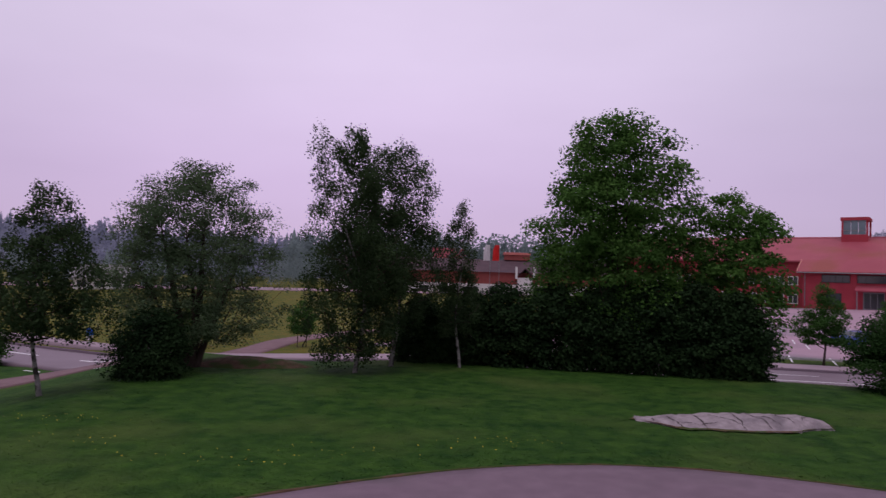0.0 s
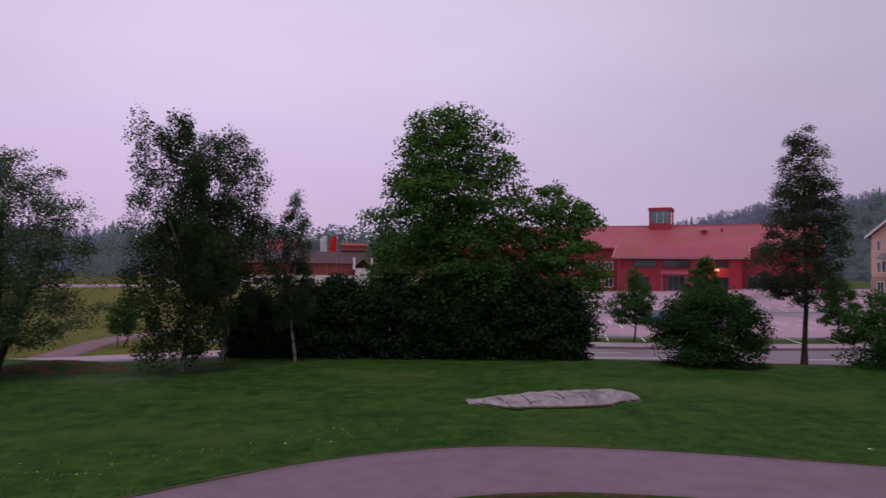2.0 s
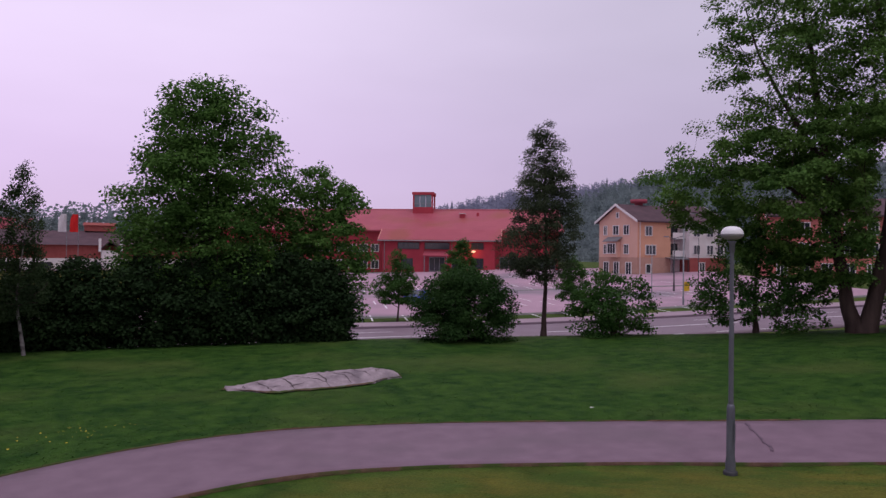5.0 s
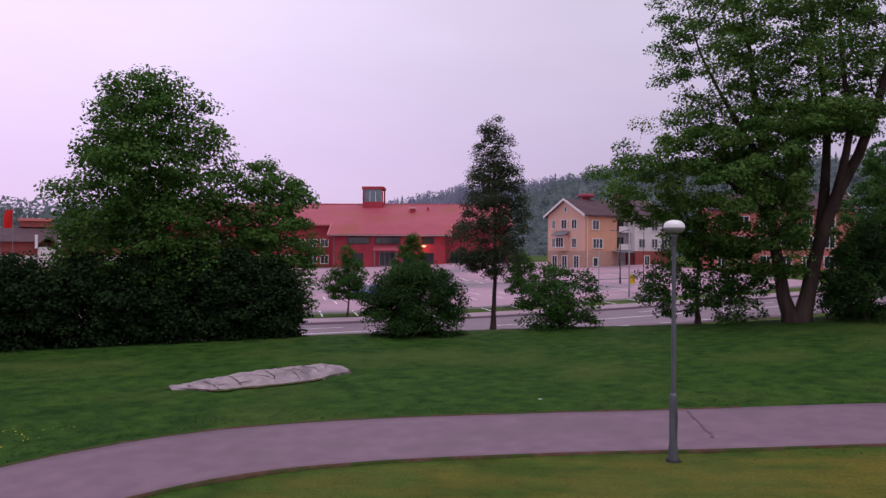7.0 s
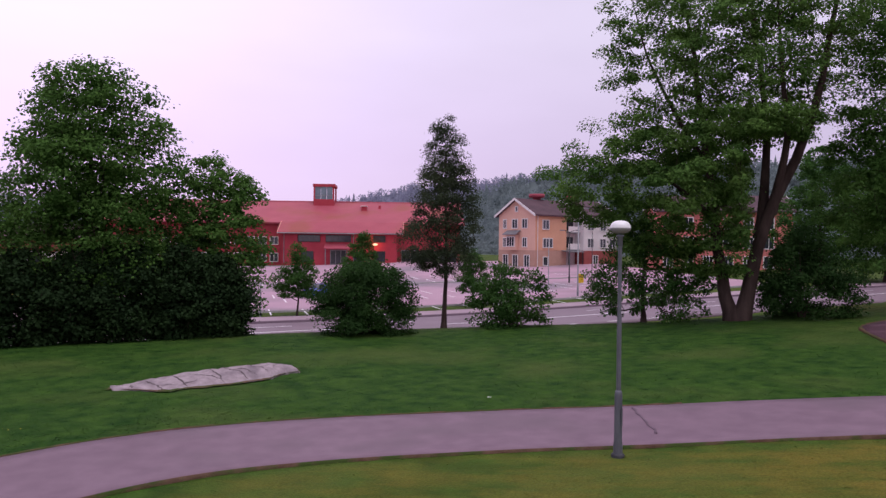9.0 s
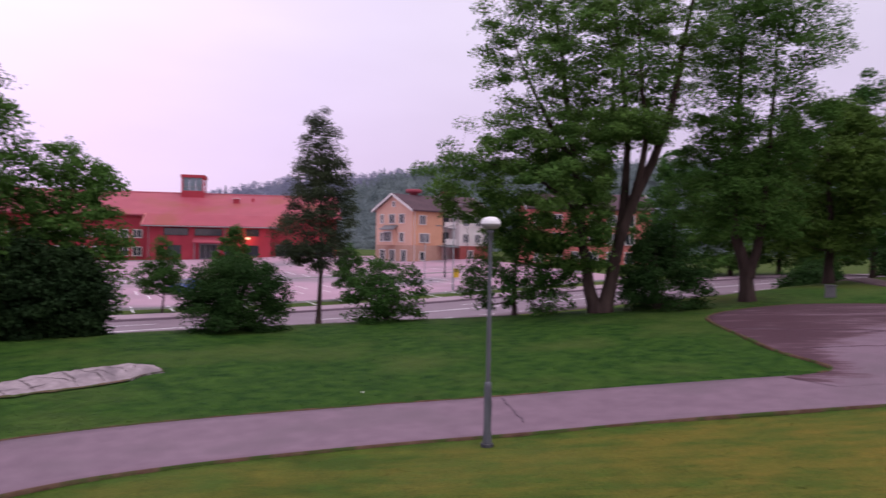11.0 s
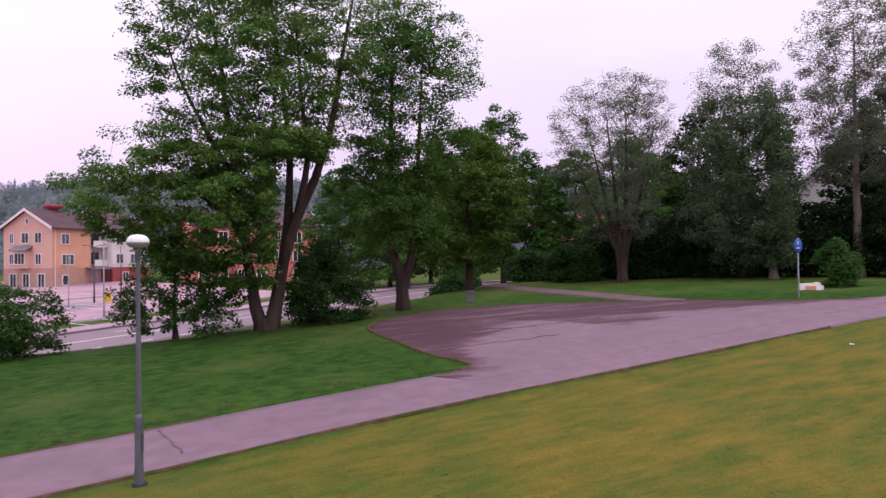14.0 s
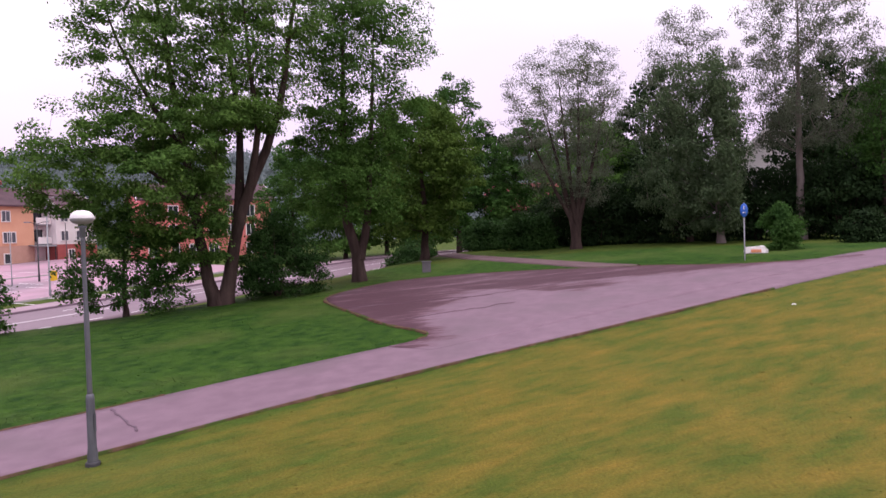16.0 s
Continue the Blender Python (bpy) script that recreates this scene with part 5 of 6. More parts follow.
# ---- wooded hills and far trees ----
def far_trees(name, label, spots, mt, seed, conifer=0.5, kind="stuff", leafage=50):
    """Many far trees in one mesh: pointed firs and lumpy broadleaved crowns. spots: rows of x, y, z, height."""
    rng = np.random.default_rng(seed)
    V, F, o = [], [], 0
    for x, y, z, h in spots:
        if rng.uniform() < conifer:
            n, tiers = 7, 3
            for t in range(tiers):
                zb, zt, r = z + h * (0.08 + 0.26 * t), z + h * (0.52 + 0.24 * t), h * (0.19 - 0.045 * t)
                a = rng.uniform(0, 6.28) + np.arange(n) * 2 * math.pi / n
                rr = r * rng.uniform(0.65, 1.25, n)
                V.append(np.r_[np.c_[x + rr * np.cos(a), y + rr * np.sin(a), np.full(n, zb) + rng.normal(size=n) * 0.02 * h], [[x, y, zt]]])
                F += [(o + k, o + (k + 1) % n, o + n) for k in range(n)]
                o += n + 1
        else:
            n = leafage
            d = rng.normal(size=(n, 3))
            d /= np.linalg.norm(d, axis=1, keepdims=True)
            c = np.array([x, y, z + h * 0.55]) + d * (rng.uniform(0.2, 1.0, (n, 1)) ** 0.5) * h * np.array([0.31, 0.31, 0.42]) * rng.uniform(0.85, 1.1, 3)
            q, f = leaves(c, h * 0.9 / math.sqrt(n), rng)
            V.append(q)
            f = f + o
            F += f[:, [0, 1, 2]].tolist() + f[:, [0, 2, 3]].tolist()
            o += 4 * n
    ob = new(name, quick_mesh(name, np.concatenate(V), np.array(F), mt))
    return tagged(ob, label, "trees", "", kind)


def hill(name, label, tree_label, az0, az1, dist, crest, mt, seed, count, tree_h, depth=160, conifer=0.6):
    """A ridge between two bearings: its ground, and woods on its near slope. crest: (bearing, height) along it."""
    rng = np.random.default_rng(seed)
    cb, ch = zip(*sorted(crest))
    verts, faces, cols, rows = [], [], 80, 7
    prof = [(-1.0, 0.0), (-0.6, 0.35), (-0.3, 0.7), (0.0, 1.0), (0.3, 0.8), (0.7, 0.3), (1.0, 0.0)]

    def top(az):
        return np.interp(az, cb, ch) + 1.5 * noise.noise((az * 0.4, seed, 0))

    for i in range(cols + 1):
        az = az0 + (az1 - az0) * i / cols
        for u, q in prof:
            d = dist + u * depth
            verts.append((-d * math.sin(radians(az)), d * math.cos(radians(az)), -4 + (top(az) + 4) * q))
    for i in range(cols):
        for k in range(rows - 1):
            faces.append((i * rows + k, i * rows + k + 1, (i + 1) * rows + k + 1, (i + 1) * rows + k))
    ob = new(name, mesh_of(name, verts, faces, mt, True))
    tagged(ob, label, "hill", "", "structure")
    spots = []
    pu, pq = zip(*prof)
    for k in range(count):
        az, u = rng.uniform(min(az0, az1), max(az0, az1)), rng.uniform(-0.9, 0.08)
        d = dist + u * depth
        z = -4 + (top(az) + 4) * np.interp(u, pu, pq) - 1.0
        spots.append((-d * math.sin(radians(az)), d * math.cos(radians(az)), z, tree_h * rng.uniform(0.6, 1.25)))
    far_trees(name.replace("hill", "woods"), tree_label, spots, mt, seed + 1, conifer)


# the haze over the ridges lies in the wood colours, not in the air
hill("hill_west", "low wooded hill in the distance", "distant woods on the low hill, coloured bluish for haze", 48, 2, 520, [(48, 26), (30, 26), (20, 24), (10, 20), (2, 14)], M_FARBLUE_HAZE, 50, 1500, 10)
hill("hill_mid", "hazy wooded hill beyond the red hall", "fir woods on the hill, coloured bluish for haze", -14, -52, 620, [(-52, 66), (-46, 63), (-42, 59), (-37, 53), (-34, 46), (-31, 39), (-27, 31), (-14, 15)], M_FARBLUE_HAZE, 52, 2400, 8, 170, 0.25)
hill("hill_east", "green wooded hill behind the houses", "woods on the hill, coloured pale grey-green for haze", -39, -100, 400, [(-100, 40), (-70, 47), (-55, 46), (-49, 44), (-45, 38), (-42, 27), (-39, 10)], M_FARWOOD_HAZE, 54, 3200, 7.5, 150, 0.08)


def belt(name, label, az0, az1, d0, d1, n, h0, h1, mt, seed, conifer):
    rng = np.random.default_rng(seed)
    spots = []
    for k in range(n):
        az, d = rng.uniform(az1, az0), rng.uniform(d0, d1)
        x, y = -d * math.sin(radians(az)), d * math.cos(radians(az))
        spots.append((x, y, height(x, y) - 0.5, rng.uniform(h0, h1)))
    far_trees(name, label, spots, mt, seed, conifer, "stuff", 260)


# these rows carry the same haze-paled colour
belt("far_trees", "row of dark trees behind the shop hall", 12, -16, 235, 300, 150, 14, 22, M_FARWOOD_HAZE, 60, 0.15)
belt("far_trees", "dark trees and firs beyond the far lawn", 46, 6, 150, 230, 130, 5, 10, M_FARWOOD_HAZE, 61, 0.2)

# ---- park things ----
def lathe(name, prof, mt, seg=24, smooth=True):
    """A turned shape from (radius, height) pairs."""
    V, F = [], []
    for r, z in prof:
        for k in range(seg):
            a = 2 * math.pi * k / seg
            V.append((r * math.cos(a), r * math.sin(a), z))
    for i in range(len(prof) - 1):
        for k in range(seg):
            k2 = (k + 1) % seg
            F.append((i * seg + k, i * seg + k2, (i + 1) * seg + k2, (i + 1) * seg + k))
    return quick_mesh(name, V, F, mt, smooth)


def thing(name, x, y, label, category, rz=0, group="", dz=0.0):
    root = new(name)
    root.matrix_world = pose(x, y, height(x, y) + dz, 0, 0, rz)
    return tagged(root, label, category, group)


M_OPAL = material("opal_plastic", (0.74, 0.73, 0.75), (0.80, 0.79, 0.81), 4, 0.35, 0, 20, spec=0.5)
M_OPALGREY = material("grey_lamp_rim", (0.24, 0.23, 0.25), (0.30, 0.29, 0.31), 4, 0.45, 0, 20, spec=0.4)
M_BLUE = material("sign_blue", (0.01, 0.09, 0.42), (0.012, 0.11, 0.48), 4, 0.4, 0, 20)


M_LAMPPOLE = material("weathered_lamp_steel", (0.10, 0.105, 0.125), (0.16, 0.165, 0.19), 5, 0.55, 0.1, 40, metal=0.3, stretch=(1, 1, 0.3))


def park_lamp():
    r = thing("street_lamp", 10.42, 7.68, "grey steel park lamp with a white mushroom head", "lamp post")
    H = 3.98
    part("sleeve", lathe("sleeve", [(0.0, 1.16), (0.045, 1.16), (0.058, 1.14), (0.066, 1.08), (0.068, 0.3), (0.08, 0.2), (0.08, 0.0), (0.08, -0.3)], M_LAMPPOLE), r, "thicker galvanised base sleeve")
    part("foot", lathe("foot", [(0.0, 0.07), (0.1, 0.07), (0.115, 0.05), (0.115, -0.1)], M_DARKMETAL), r, "dark base collar")
    part("pole", lathe("pole", [(0.041, 1.1), (0.041, 2.4), (0.034, 2.5), (0.034, H - 0.3)], M_LAMPPOLE, 16), r)
    part("collar", lathe("collar", [(0.034, H - 0.32), (0.045, H - 0.3), (0.045, H - 0.17), (0.075, H - 0.13), (0.0, H - 0.12)], M_LAMPPOLE, 16), r)
    head = part("head", lathe("head", [(0.0, H + 0.12), (0.06, H + 0.115), (0.11, H + 0.10), (0.15, H + 0.07), (0.172, H + 0.03), (0.178, H - 0.01)], M_OPAL, 32), r, "white opal dome")
    part("rim", lathe("rim", [(0.178, H - 0.01), (0.180, H - 0.02), (0.168, H - 0.05), (0.13, H - 0.085), (0.075, H - 0.105), (0.0, H - 0.107)], M_OPALGREY, 32), head, "grey lower bowl")
    box("hatch", r, -0.03, 0.03, -0.072, -0.064, 0.55, 0.85, M_LAMPPOLE, "", 0.004)


park_lamp()


def path_sign():
    r = thing("path_sign", 33.2, -7.55, "round blue footpath sign on a thin steel pole", "sign", -100)
    part("pole", lathe("pole", [(0.03, -0.3), (0.03, 2.55), (0.0, 2.56)], M_GREYMETAL, 12), r)
    disc = lathe("plate", [(0.0, 0.0), (0.30, 0.0), (0.305, 0.006), (0.30, 0.012), (0.0, 0.012)], M_BLUE, 32)
    disc.transform(Matrix.Translation((0, -0.035, 2.22)) @ Matrix.Rotation(radians(56), 4, "Z") @ Matrix.Rotation(radians(90), 4, "X"))
    plate = part("plate", disc, r, "round blue plate with white marks")
    turn = Matrix.Translation((0, -0.055, 2.22)) @ Matrix.Rotation(radians(56), 4, "Z")
    for dx, dz, w, h in ((0.0, 0.12, 0.07, 0.14), (-0.06, -0.1, 0.10, 0.05), (0.07, -0.1, 0.10, 0.05)):
        me = box_mesh("mark", dx - w / 2, dx + w / 2, -0.004, 0.0, dz - h / 2, dz + h / 2, M_TRIM)
        me.transform(turn)
        part("mark", me, plate, "white mark")
    for z in (2.10, 2.34):
        box("clamp", r, -0.045, 0.045, -0.05, 0.04, z - 0.02, z + 0.02, M_GREYMETAL)


path_sign()


def barrier():
    r = thing("road_barrier", 36.4, -8.75, "white concrete barrier block with an orange patch", "barrier", -97)
    M_BLOCK = material("chalky_white_block", (0.62, 0.60, 0.60), (0.72, 0.70, 0.70), 3, 0.85, 0.4, 30)
    M_ORANGE = material("orange_patch", (0.75, 0.25, 0.12), (0.80, 0.36, 0.22), 5, 0.7, 0.1, 30)
    bm = bmesh.new()
    bmesh.ops.create_cube(bm, size=1)
    bmesh.ops.subdivide_edges(bm, edges=list(bm.edges), cuts=5, use_grid_fill=True)
    for v in bm.verts:
        v.co = Vector((v.co.x * 0.92, v.co.y * 0.5 * (1.0 - 0.35 * (v.co.z + 0.5)), (v.co.z + 0.5) * 0.33))
        v.co.z += 0.07 * v.co.z * noise.noise(v.co * 3.0) * 4 + 0.05 * math.sin(v.co.x * 5) * (v.co.z > 0.3)
        v.co.x += 0.03 * noise.noise(v.co * 4 + Vector((5, 0, 0)))
    bmesh.ops.bevel(bm, geom=[e for e in bm.edges if e.calc_face_angle(0) > 1.0], offset=0.03, segments=2, affect="EDGES")
    me = bpy.data.meshes.new("block")
    bm.to_mesh(me)
    bm.free()
    me.materials.append(M_BLOCK)
    part("block", me, r)
    box("patch", r, -0.2, 0.26, -0.28, -0.245, 0.05, 0.2, M_ORANGE, "orange painted patch", 0.01)
    box("loose_end", r, 0.46, 0.58, -0.18, 0.18, -0.02, 0.22, M_BLOCK, "", 0.03)


barrier()


M_DARKBOX = material("grey_painted_box", (0.13, 0.12, 0.135), (0.17, 0.16, 0.175), 3, 0.7, 0.1, 30)


def grey_box():
    r = thing("utility_box", 38.3, 7.8, "small grey metal utility box on the lawn", "utility box", -79)
    box("cabinet", r, -0.24, 0.24, -0.15, 0.15, -0.1, 0.55, M_DARKBOX, "", 0.015)
    box("lid", r, -0.27, 0.27, -0.18, 0.18, 0.55, 0.6, M_DARKBOX, "", 0.012)
    box("door", r, -0.2, 0.2, -0.158, -0.15, 0.04, 0.5, M_DARKBOX)


grey_box()


def rock():
    """Smooth bedrock that comes up through the lawn, crossed by dark cracks."""
    M_ROCK = material("pale_bedrock", (0.25, 0.20, 0.22), (0.38, 0.315, 0.34), 5.0, 0.9, 1.0, 26, spec=0.2, c=(0.19, 0.155, 0.175), c_scale=1.4, c_range=(0.52, 0.7))
    M_CRACK = material("dark_crack", (0.06, 0.045, 0.048), (0.11, 0.085, 0.09), 8, 0.95, 0.5, 40)
    cx, cy, rz = 8.05, 19.7, -4.0
    root = new("rock")
    z0 = height(cx, cy)
    root.matrix_world = pose(cx, cy, z0, 0, 0, rz)
    tagged(root, "pale pinkish bedrock outcrop with dark cracks in the lawn", "rock")

    def lie(u, v):
        p = root.matrix_world @ Vector((u, v, 0))
        return height(p.x, p.y) - z0

    def front(u):
        return -1.14 + 0.74 * ss(0.9, 2.3, u) + 0.16 * noise.noise((u * 1.7, 2, 0)) + 0.08 * noise.noise((u * 6, 5, 0)) + 0.85 * ss(-1.6, -2.7, u)

    def back(u):
        return 0.85 - 0.6 * ss(-1.2, -2.7, u) - 0.3 * ss(1.8, 2.5, u)

    def crown(u):
        return 0.05 + 0.2 * ss(-2.7, 0.4, u) * (1 - 0.75 * ss(1.9, 2.65, u)) + 0.02 * noise.noise((u * 2, 0, 4))

    def top(u, s):
        z = crown(u) * (1 - (2 * abs(s - 0.62)) ** 2.6 * (1.0 if s < 0.62 else 2.2)) if s > 0 else 0
        return z + 0.045 * noise.noise((u * 2.2, s * 4, 1)) + 0.028 * noise.noise((u * 6, s * 9, 2)) + 0.012 * noise.noise((u * 16, s * 22, 3))

    nu, nv = 90, 30
    V, F = [], []
    for i in range(nu + 1):
        u = -2.7 + 5.3 * i / nu
        for j in range(nv + 1):
            s = j / nv
            v = front(u) + (back(u) - front(u)) * s
            V.append((u, v, lie(u, v) + max(-0.15, top(u, s)) - (0.3 if j in (0, nv) or i in (0, nu) else 0)))
    for i in range(nu):
        for j in range(nv):
            o = i * (nv + 1) + j
            F.append((o, o + nv + 1, o + nv + 2, o + 1))
    part("stone", quick_mesh("stone", V, F, M_ROCK, True), root)
    rng = np.random.default_rng(5)
    for u0, s0, u1, s1, w in ((-1.55, 0.1, -1.75, 0.75, 0.05), (-1.75, 0.45, -1.1, 0.2, 0.035), (-0.95, 0.12, -1.05, 0.75, 0.05), (-0.75, 0.62, 0.05, 0.22, 0.045), (-1.15, 0.18, -0.6, 0.3, 0.06), (0.05, 0.1, -0.05, 0.72, 0.04), (0.75, 0.15, 0.35, 0.75, 0.05), (0.55, 0.55, 1.05, 0.25, 0.05), (1.45, 0.3, 1.15, 0.78, 0.04), (-2.2, 0.2, -2.15, 0.7, 0.03), (1.75, 0.35, 2.1, 0.7, 0.03)):
        n = 16
        V, F = [], []
        for k in range(n + 1):
            t = k / n
            u = u0 + (u1 - u0) * t + 0.09 * noise.noise((t * 6 + u0 * 9, 1, 0))
            s = s0 + (s1 - s0) * t
            half = 0.65 * w * (0.35 + math.sin(math.pi * t)) * rng.uniform(0.25, 1.1)
            for sg in (-1, 1):
                uu = u + sg * half
                v = front(uu) + (back(uu) - front(uu)) * s
                V.append((uu, v, lie(uu, v) + top(uu, s) + 0.006))
        F = [(2 * k, 2 * k + 1, 2 * k + 3, 2 * k + 2) for k in range(n)]
        part("crack", quick_mesh("crack", V, F, M_CRACK), root)
    # bare soil round it
    ring = []
    for k in range(60):
        a = 2 * math.pi * k / 60
        ring.append(a)
    V, F = [], []
    for a in ring:
        u = -0.05 + 2.72 * math.cos(a)
        v = (back(min(2.5, max(-2.6, u))) if math.sin(a) > 0 else front(min(2.5, max(-2.6, u)))) * abs(math.sin(a)) ** 0.5
        for g in (0.82, 0.97 + 0.16 * abs(noise.noise((a * 2.3, 0, 7)))):
            p = root.matrix_world @ Vector((u * g, v * g, 0))
            V.append((p.x, p.y, height(p.x, p.y) + 0.03))
    F = [(2 * k, 2 * k + 1, 2 * ((k + 1) % 60) + 1, 2 * ((k + 1) % 60)) for k in range(60)]
    tagged(new("trim_soil_rock", mesh_of("soil", V, F, M_SOIL_RIMSHADE)), "bare brown soil round the outcrop", "soil edge", "", "structure")


rock()


def litter():
    for k, (x, y) in enumerate(((12.1, 12.65), (21.3, -6.05))):
        r = thing("litter_paper", x, y, "scrap of white paper lying in the grass", "litter", 20 + 50 * k, "litter", 0.03)
        verts = [(0.05 * i + 0.02 * noise.noise((i, j, k)), 0.03 * j, 0.05 + 0.03 * noise.noise((i * 1.3, j * 1.7, k + 2))) for i in range(-1, 2) for j in range(-1, 2)]
        ob = part("sheet", mesh_of("sheet", verts, [(i * 3 + j, i * 3 + j + 1, i * 3 + j + 4, i * 3 + j + 3) for i in range(2) for j in range(2)], M_TRIM), r)
        ob.modifiers.new("thick", "SOLIDIFY").thickness = 0.004


litter()


# ---- car park things ----
def tall_post(x, y, h, label, category, arm=True, r0=0.07, mt=None, group=""):
    mt = mt or M_GREYMETAL
    r = thing("car_park_lamp" if arm else "post", x, y, label, category, math.degrees(math.atan2(-x, y)), group)
    part("pole", lathe("pole", [(r0 * 1.3, -0.3), (r0 * 1.3, 0.8), (r0, 0.85), (r0 * 0.7, h), (0.0, h)], mt, 12), r)
    if arm:
        for sg in (-1, 1):
            a = part("arm", quick_mesh("arm", *tubes([[(0, 0, h - 0.05, 0.035), (sg * 0.5, 0, h + 0.12, 0.03), (sg * 0.8, 0, h + 0.15, 0.03)]], 8), mt, True), r)
            box("lamp_head", a, min(sg * 0.6, sg * 1.15), max(sg * 0.6, sg * 1.15), -0.12, 0.12, h + 0.1, h + 0.22, M_OPALGREY, "flat grey lamp head", 0.02)
    return r


tall_post(52.1, 42.6, 8.1, "tall grey lamp post in the car park", "lamp post")
tall_post(65.1, 54.5, 6.1, "dark lamp post by the houses", "lamp post", True, 0.08, M_DARKMETAL)
tall_post(62.0, 55.0, 5.6, "thin steel post by the houses", "post", False, 0.05)
tall_post(68.2, 53.6, 6.0, "thin dark post by the houses", "post", False, 0.05, M_DARKMETAL)
tall_post(23.2, 48.6, 3.0, "thin grey post at the car park edge", "post", False, 0.04)


def yellow_bin():
    r = thing("grit_bin", 65.6, 53.2, "yellow box beside the car park exit", "grit bin", -50)
    M_YBOX = material("yellow_plastic", (0.62, 0.40, 0.02), (0.70, 0.46, 0.03), 3, 0.5, 0.05, 20)
    box("body", r, -0.34, 0.34, -0.28, 0.28, -0.05, 0.98, M_YBOX, "", 0.04)
    box("lid", r, -0.38, 0.38, -0.32, 0.32, 0.98, 1.1, M_YBOX, "", 0.04)
    box("slot", r, -0.2, 0.2, -0.29, -0.28, 0.68, 0.8, M_DARKMETAL)


yellow_bin()

M_TYRE = material("tyre_rubber", (0.02, 0.02, 0.02), (0.035, 0.035, 0.035), 8, 0.85, 0.3, 50)


def car(x, y, rz, colour, label):
    r = thing("car", x, y, label, "car", rz, "parked cars", 0.06)
    paint = material("car_paint", colour, tuple(c * 1.15 for c in colour), 2, 0.25, 0, 20, spec=0.6)
    side = [(-2.1, 0.35), (-2.15, 0.75), (-1.95, 0.95), (-1.0, 1.02), (-0.35, 1.42), (0.9, 1.46), (1.65, 1.05), (2.05, 0.98), (2.12, 0.6), (2.05, 0.35)]
    bm = bmesh.new()
    rows = []
    for w, sx in ((-0.86, 0.97), (-0.80, 1.0), (0.80, 1.0), (0.86, 0.97)):
        rows.append([bm.verts.new((u * sx, w * (1.0 if z < 1.0 else 0.82), z)) for u, z in side])
    n = len(side)
    for a, b in zip(rows, rows[1:]):
        for k in range(n):
            bm.faces.new((a[k], a[(k + 1) % n], b[(k + 1) % n], b[k]))
    bm.faces.new(rows[0][::-1])
    bm.faces.new(rows[-1])
    bmesh.ops.recalc_face_normals(bm, faces=bm.faces)
    me = bpy.data.meshes.new("body")
    bm.to_mesh(me)
    bm.free()
    me.materials.append(paint)
    part("body", me, r)
    for sg in (-1, 1):
        for pts in (((-0.85, 1.04), (-0.32, 1.36), (0.2, 1.38), (0.2, 1.04)), ((0.27, 1.04), (0.27, 1.38), (0.85, 1.38), (1.4, 1.06))):
            V = [(u, sg * (0.852 - 0.40 * (z - 1.0)) * (1.0 if z < 1.02 else 0.98), z) for u, z in pts]
            part("side_window", mesh_of("side_window", V, [(0, 1, 2, 3)], M_GLASS), r)
        for u in (-1.3, 1.35):
            w = lathe("tyre", [(0.0, -0.1), (0.2, -0.1), (0.31, -0.1), (0.33, -0.06), (0.33, 0.06), (0.31, 0.1), (0.2, 0.1), (0.0, 0.1)], M_TYRE, 18)
            w.transform(Matrix.Translation((u, sg * 0.79, 0.33)) @ Matrix.Rotation(radians(90), 4, "X"))
            wheel = part("wheel", w, r, "black tyre")
            h = lathe("rim", [(0.0, -0.115), (0.17, -0.112), (0.2, -0.1), (0.2, 0.1), (0.17, 0.112), (0.0, 0.115)], M_GREYMETAL, 14)
            h.transform(Matrix.Translation((u, sg * 0.79, 0.33)) @ Matrix.Rotation(radians(90), 4, "X"))
            part("rim", h, wheel, "grey wheel rim")
        box("headlight", r, -2.12, -2.02, sg * 0.62 - 0.15, sg * 0.62 + 0.15, 0.66, 0.8, M_OPAL, "", 0.02)
        box("tail_light", r, 2.02, 2.115, sg * 0.66 - 0.12, sg * 0.66 + 0.12, 0.72, 0.9, M_CORAL, "", 0.02)
    part("windscreen", mesh_of("windscreen", [(-0.99, -0.68, 1.045), (-0.99, 0.68, 1.045), (-0.37, 0.60, 1.425), (-0.37, -0.60, 1.425)], [(0, 1, 2, 3)], M_GLASS), r)


car(36.3, 62.2, 25, (0.02, 0.06, 0.30), "small dark blue car parked in a bay")
car(-52, 76, 10, (0.02, 0.08, 0.34), "blue car parked beyond the far lawn")


def street_sign():
    r = thing("street_sign", -22.6, 46.0, "small blue and white street sign on a post", "sign", 25)
    part("pole", lathe("pole", [(0.03, -0.3), (0.03, 1.15), (0.0, 1.15)], M_GREYMETAL, 10), r)
    box("plate", r, -0.21, 0.21, -0.06, -0.035, 0.68, 1.13, M_BLUE, "blue plate", 0.008)
    box("lower_plate", r, -0.18, 0.18, -0.06, -0.035, 0.36, 0.64, M_TRIM, "white plate", 0.008)


street_sign()


def stake_set(x, y):
    r = thing("tree_stakes", x, y, "wooden stakes with a tie round a sapling", "tree stakes", 20, "tree stakes")
    for k, (dx, dy) in enumerate(((-0.3, 0), (0.3, 0))):
        part("stake", lathe("stake", [(0.03, -0.2), (0.035, 1.2), (0.0, 1.21)], M_BARK, 8), r).location = (dx, dy, 0)
    box("tie", r, -0.3, 0.3, -0.02, 0.02, 1.0, 1.07, M_BARK)


stake_set(-9.6, 49.5)
stake_set(-16.0, 47.5)

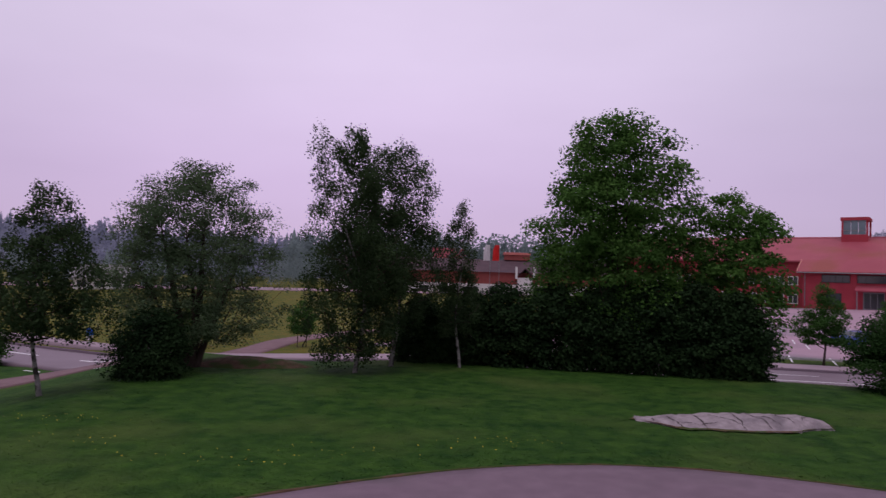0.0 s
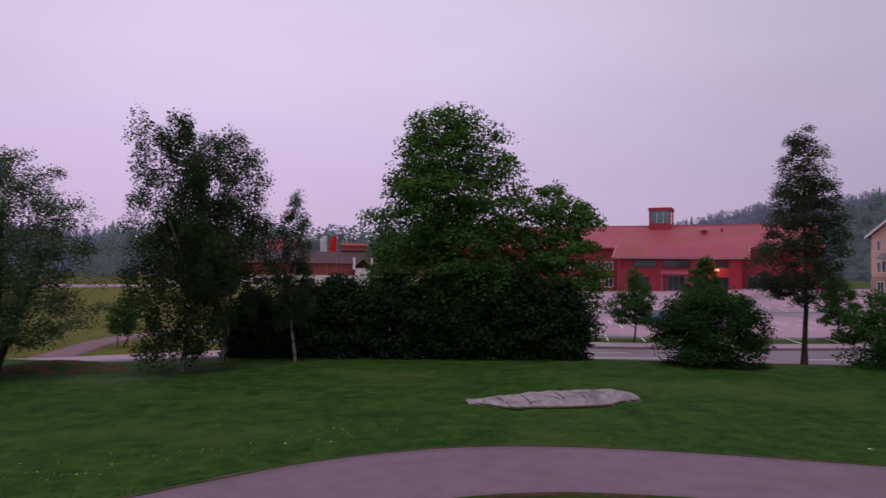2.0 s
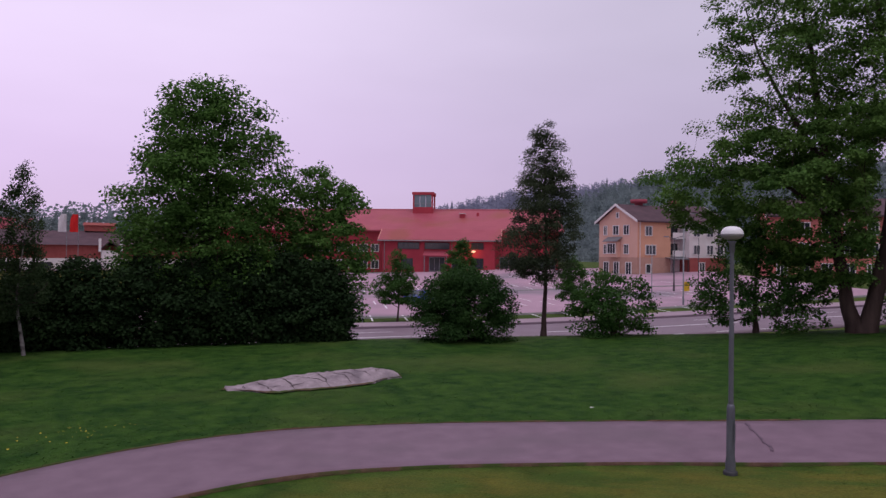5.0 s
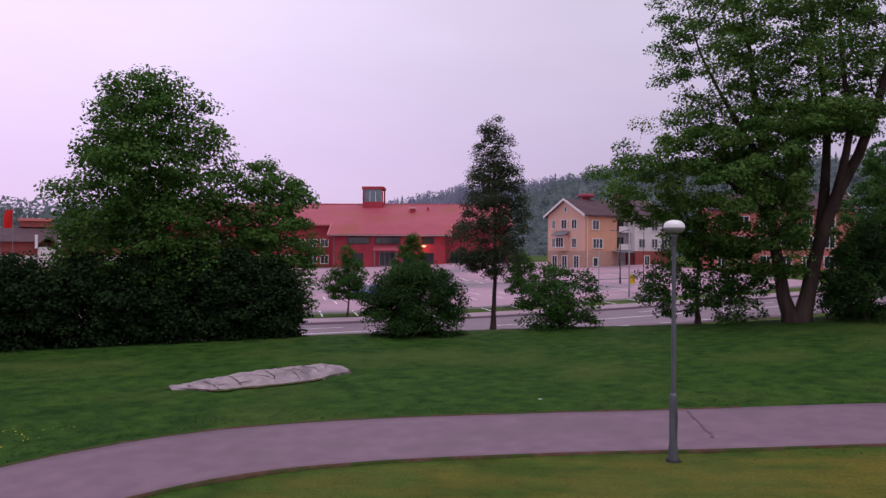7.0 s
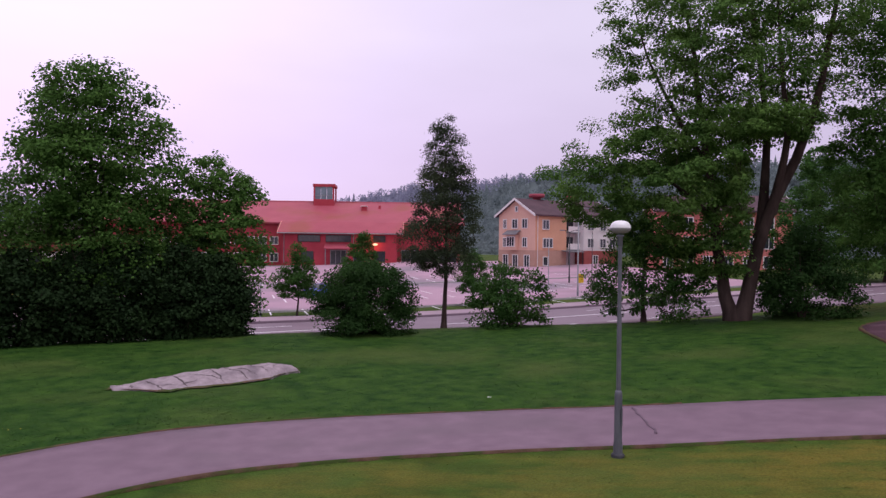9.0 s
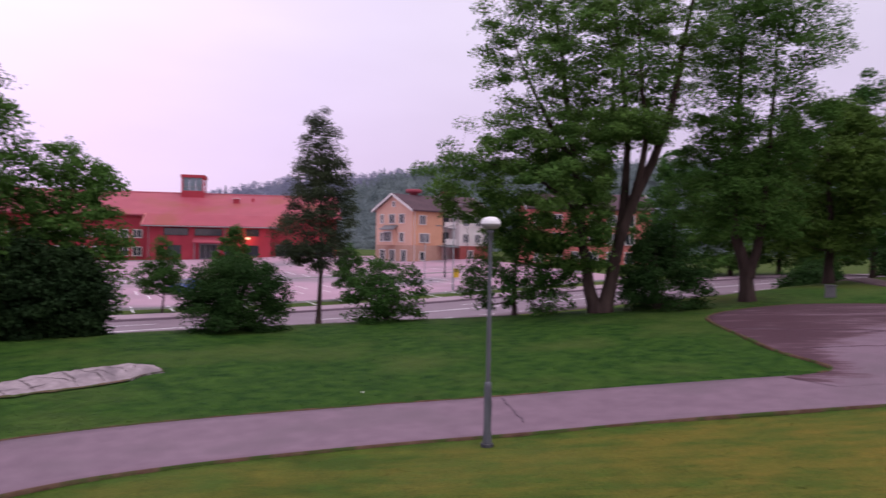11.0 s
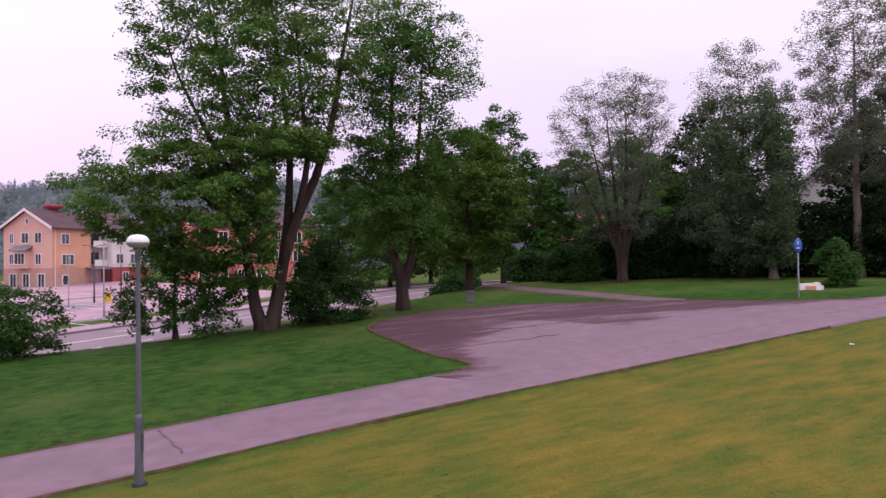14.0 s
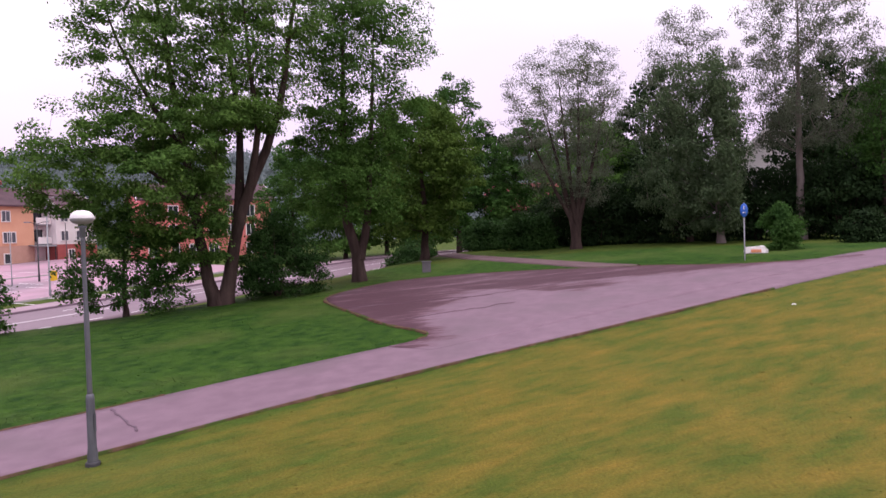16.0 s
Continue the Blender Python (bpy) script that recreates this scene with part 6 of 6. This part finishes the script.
# ---- grass ----
def in_turning(P):
    """Which points lie inside the turning area."""
    poly = np.array(resample(TURN_RIM, 60) + resample(TURN_NEAR, 40)[::-1])
    inside = np.zeros(len(P), bool)
    x, y = P[:, 0], P[:, 1]
    for a, b in zip(poly, np.roll(poly, -1, axis=0)):
        cross = ((a[1] > y) != (b[1] > y)) & (x < (b[0] - a[0]) * (y - a[1]) / (b[1] - a[1] + 1e-12) + a[0])
        inside ^= cross
    return inside


def dist_to(line, P):
    L = np.asarray(line)
    out = np.full(len(P), 1e9)
    for k in range(0, len(P), 20000):
        q = P[k:k + 20000]
        out[k:k + 20000] = np.sqrt(((q[:, None] - L[None]) ** 2).sum(2).min(1))
    return out


def smooth_np(a, b, x):
    t = np.clip((x - a) / (b - a), 0, 1)
    return t * t * (3 - 2 * t)


def height_np(x, y):
    s, p, q = (x - y) * 0.7071, 0.4 * x + 0.915 * y, 0.915 * x - 0.4 * y
    lawn = -0.2 + 2.5 * smooth_np(-6, 42, s) + 1.75 * np.exp(-((x + 1) ** 2 / 60 + (y + 3.5) ** 2 / 50))
    low = -1.7 + 2.4 * smooth_np(5, 70, q) + 1.3 * smooth_np(75, 130, p) * (1 - 0.8 * smooth_np(30, 52, q))
    crest = 24.6 + 3.4 * smooth_np(-7, 0, x) + 3.6 * smooth_np(-4, 20, x) - 4 * smooth_np(22, 33, x)
    w = np.maximum(smooth_np(crest, crest + 7, p), 1 - smooth_np(-19, -10, x))
    return lawn * (1 - w) + low * w


def grass(n=520000):
    rng = np.random.default_rng(77)
    r = rng.uniform(0.2, 36, n)
    a = rng.uniform(0, 2 * math.pi, n)
    P = np.c_[r * np.sin(a), r * np.cos(a)]
    d = dist_to(PATH_LINE[::2], P)
    L = PATH_ARR[::2]
    G = np.gradient(L, axis=0)

    def path_far(Q):
        idx = np.concatenate([((Q[k:k + 20000, None] - L[None]) ** 2).sum(2).argmin(1) for k in range(0, len(Q), 20000)])
        return G[idx, 0] * (Q[:, 1] - L[idx, 1]) - G[idx, 1] * (Q[:, 0] - L[idx, 0]) > 0

    far = path_far(P)
    keep = (d > np.where(far, 1.44, 1.70) + rng.uniform(-0.03, 0.12, n)) & ~in_turning(P) & (dist_to(BACK_LINE[::2], P) > 1.05) & (dist_to(JUNCTION_LINE[::2], P) > 1.45)
    keep &= ((P[:, 0] - 8.05) / 2.6) ** 2 + ((P[:, 1] - 19.8) / 1.15) ** 2 > 1
    keep &= dist_to(ROAD_LINE, P) > 4.9
    P = P[keep]
    # the dry bank is cropped almost bare
    P = P[(path_far(P) | (P[:, 0] < 2.5)) | (rng.uniform(0, 1, len(P)) < 0.12)]
    n = len(P)
    D = np.linalg.norm(P, axis=1)
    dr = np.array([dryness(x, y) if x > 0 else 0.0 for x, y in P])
    h = rng.uniform(0.006, 0.018, n) * (0.8 + 1.8 * np.clip(1 - dist_to(PATH_LINE[::2], P) / 3.0, 0, 1))
    w = rng.uniform(0.006, 0.013, n) * (0.7 + D / 16)
    t = rng.uniform(0, 6.283, n)
    lean = rng.normal(size=(n, 2)) * 0.07
    z = height_np(P[:, 0], P[:, 1]) + 0.0
    off = np.array([0.035 * noise.noise((x * 0.35, y * 0.35, 0)) for x, y in P])
    z = z + off + 0.004
    A = np.c_[P[:, 0] - w * np.cos(t), P[:, 1] - w * np.sin(t), z]
    B = np.c_[P[:, 0] + w * np.cos(t), P[:, 1] + w * np.sin(t), z]
    C = np.c_[P + lean, z + h]
    # wind each blade so that its upper side faces the sky
    flip = ((B - A)[:, 0] * (C - A)[:, 1] - (B - A)[:, 1] * (C - A)[:, 0]) < 0
    A[flip], B[flip] = B[flip], A[flip].copy()
    V = np.stack([A, B, C], 1).reshape(-1, 3)
    me = quick_mesh("grass", V, np.arange(3 * n).reshape(n, 3), M_BLADE)
    # the turf is shaded as one surface
    me.normals_split_custom_set_from_vertices(np.tile((0.0, 0.0, 1.0), (3 * n, 1)))
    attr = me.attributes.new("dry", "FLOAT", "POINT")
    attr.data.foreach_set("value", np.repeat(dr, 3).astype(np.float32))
    tagged(new("grass", me), "short green grass blades, yellowed and dry in patches", "grass", "", "stuff")


grass()


def flowers(n=150):
    """Small yellow flowers scattered in the lawn."""
    rng = np.random.default_rng(12)
    M_FLOWER = material("yellow_petals", (0.55, 0.42, 0.03), (0.65, 0.5, 0.04), 5, 0.7, 0, 20)
    c = np.array([(-4.4, 14.2), (-2.0, 15.2), (-7.5, 15.5), (-9.5, 17.5), (1.5, 16.5)])
    P = c[rng.integers(0, len(c), n)] + rng.normal(size=(n, 2)) * (0.8, 0.35)
    V = []
    for x, y in P:
        z, s = height(x, y) + rng.uniform(0.05, 0.10), rng.uniform(0.012, 0.022)
        a = rng.uniform(0, 6.28)
        for k in range(4):
            V.append((x + s * math.cos(a + k * 1.571), y + s * math.sin(a + k * 1.571), z + 0.3 * s * math.sin(2 * a + k)))
    tagged(new("lawn_flowers", quick_mesh("lawn_flowers", V, np.arange(4 * n).reshape(n, 4), M_FLOWER)), "tiny yellow flowers scattered in the lawn", "flowers", "", "stuff")


flowers()
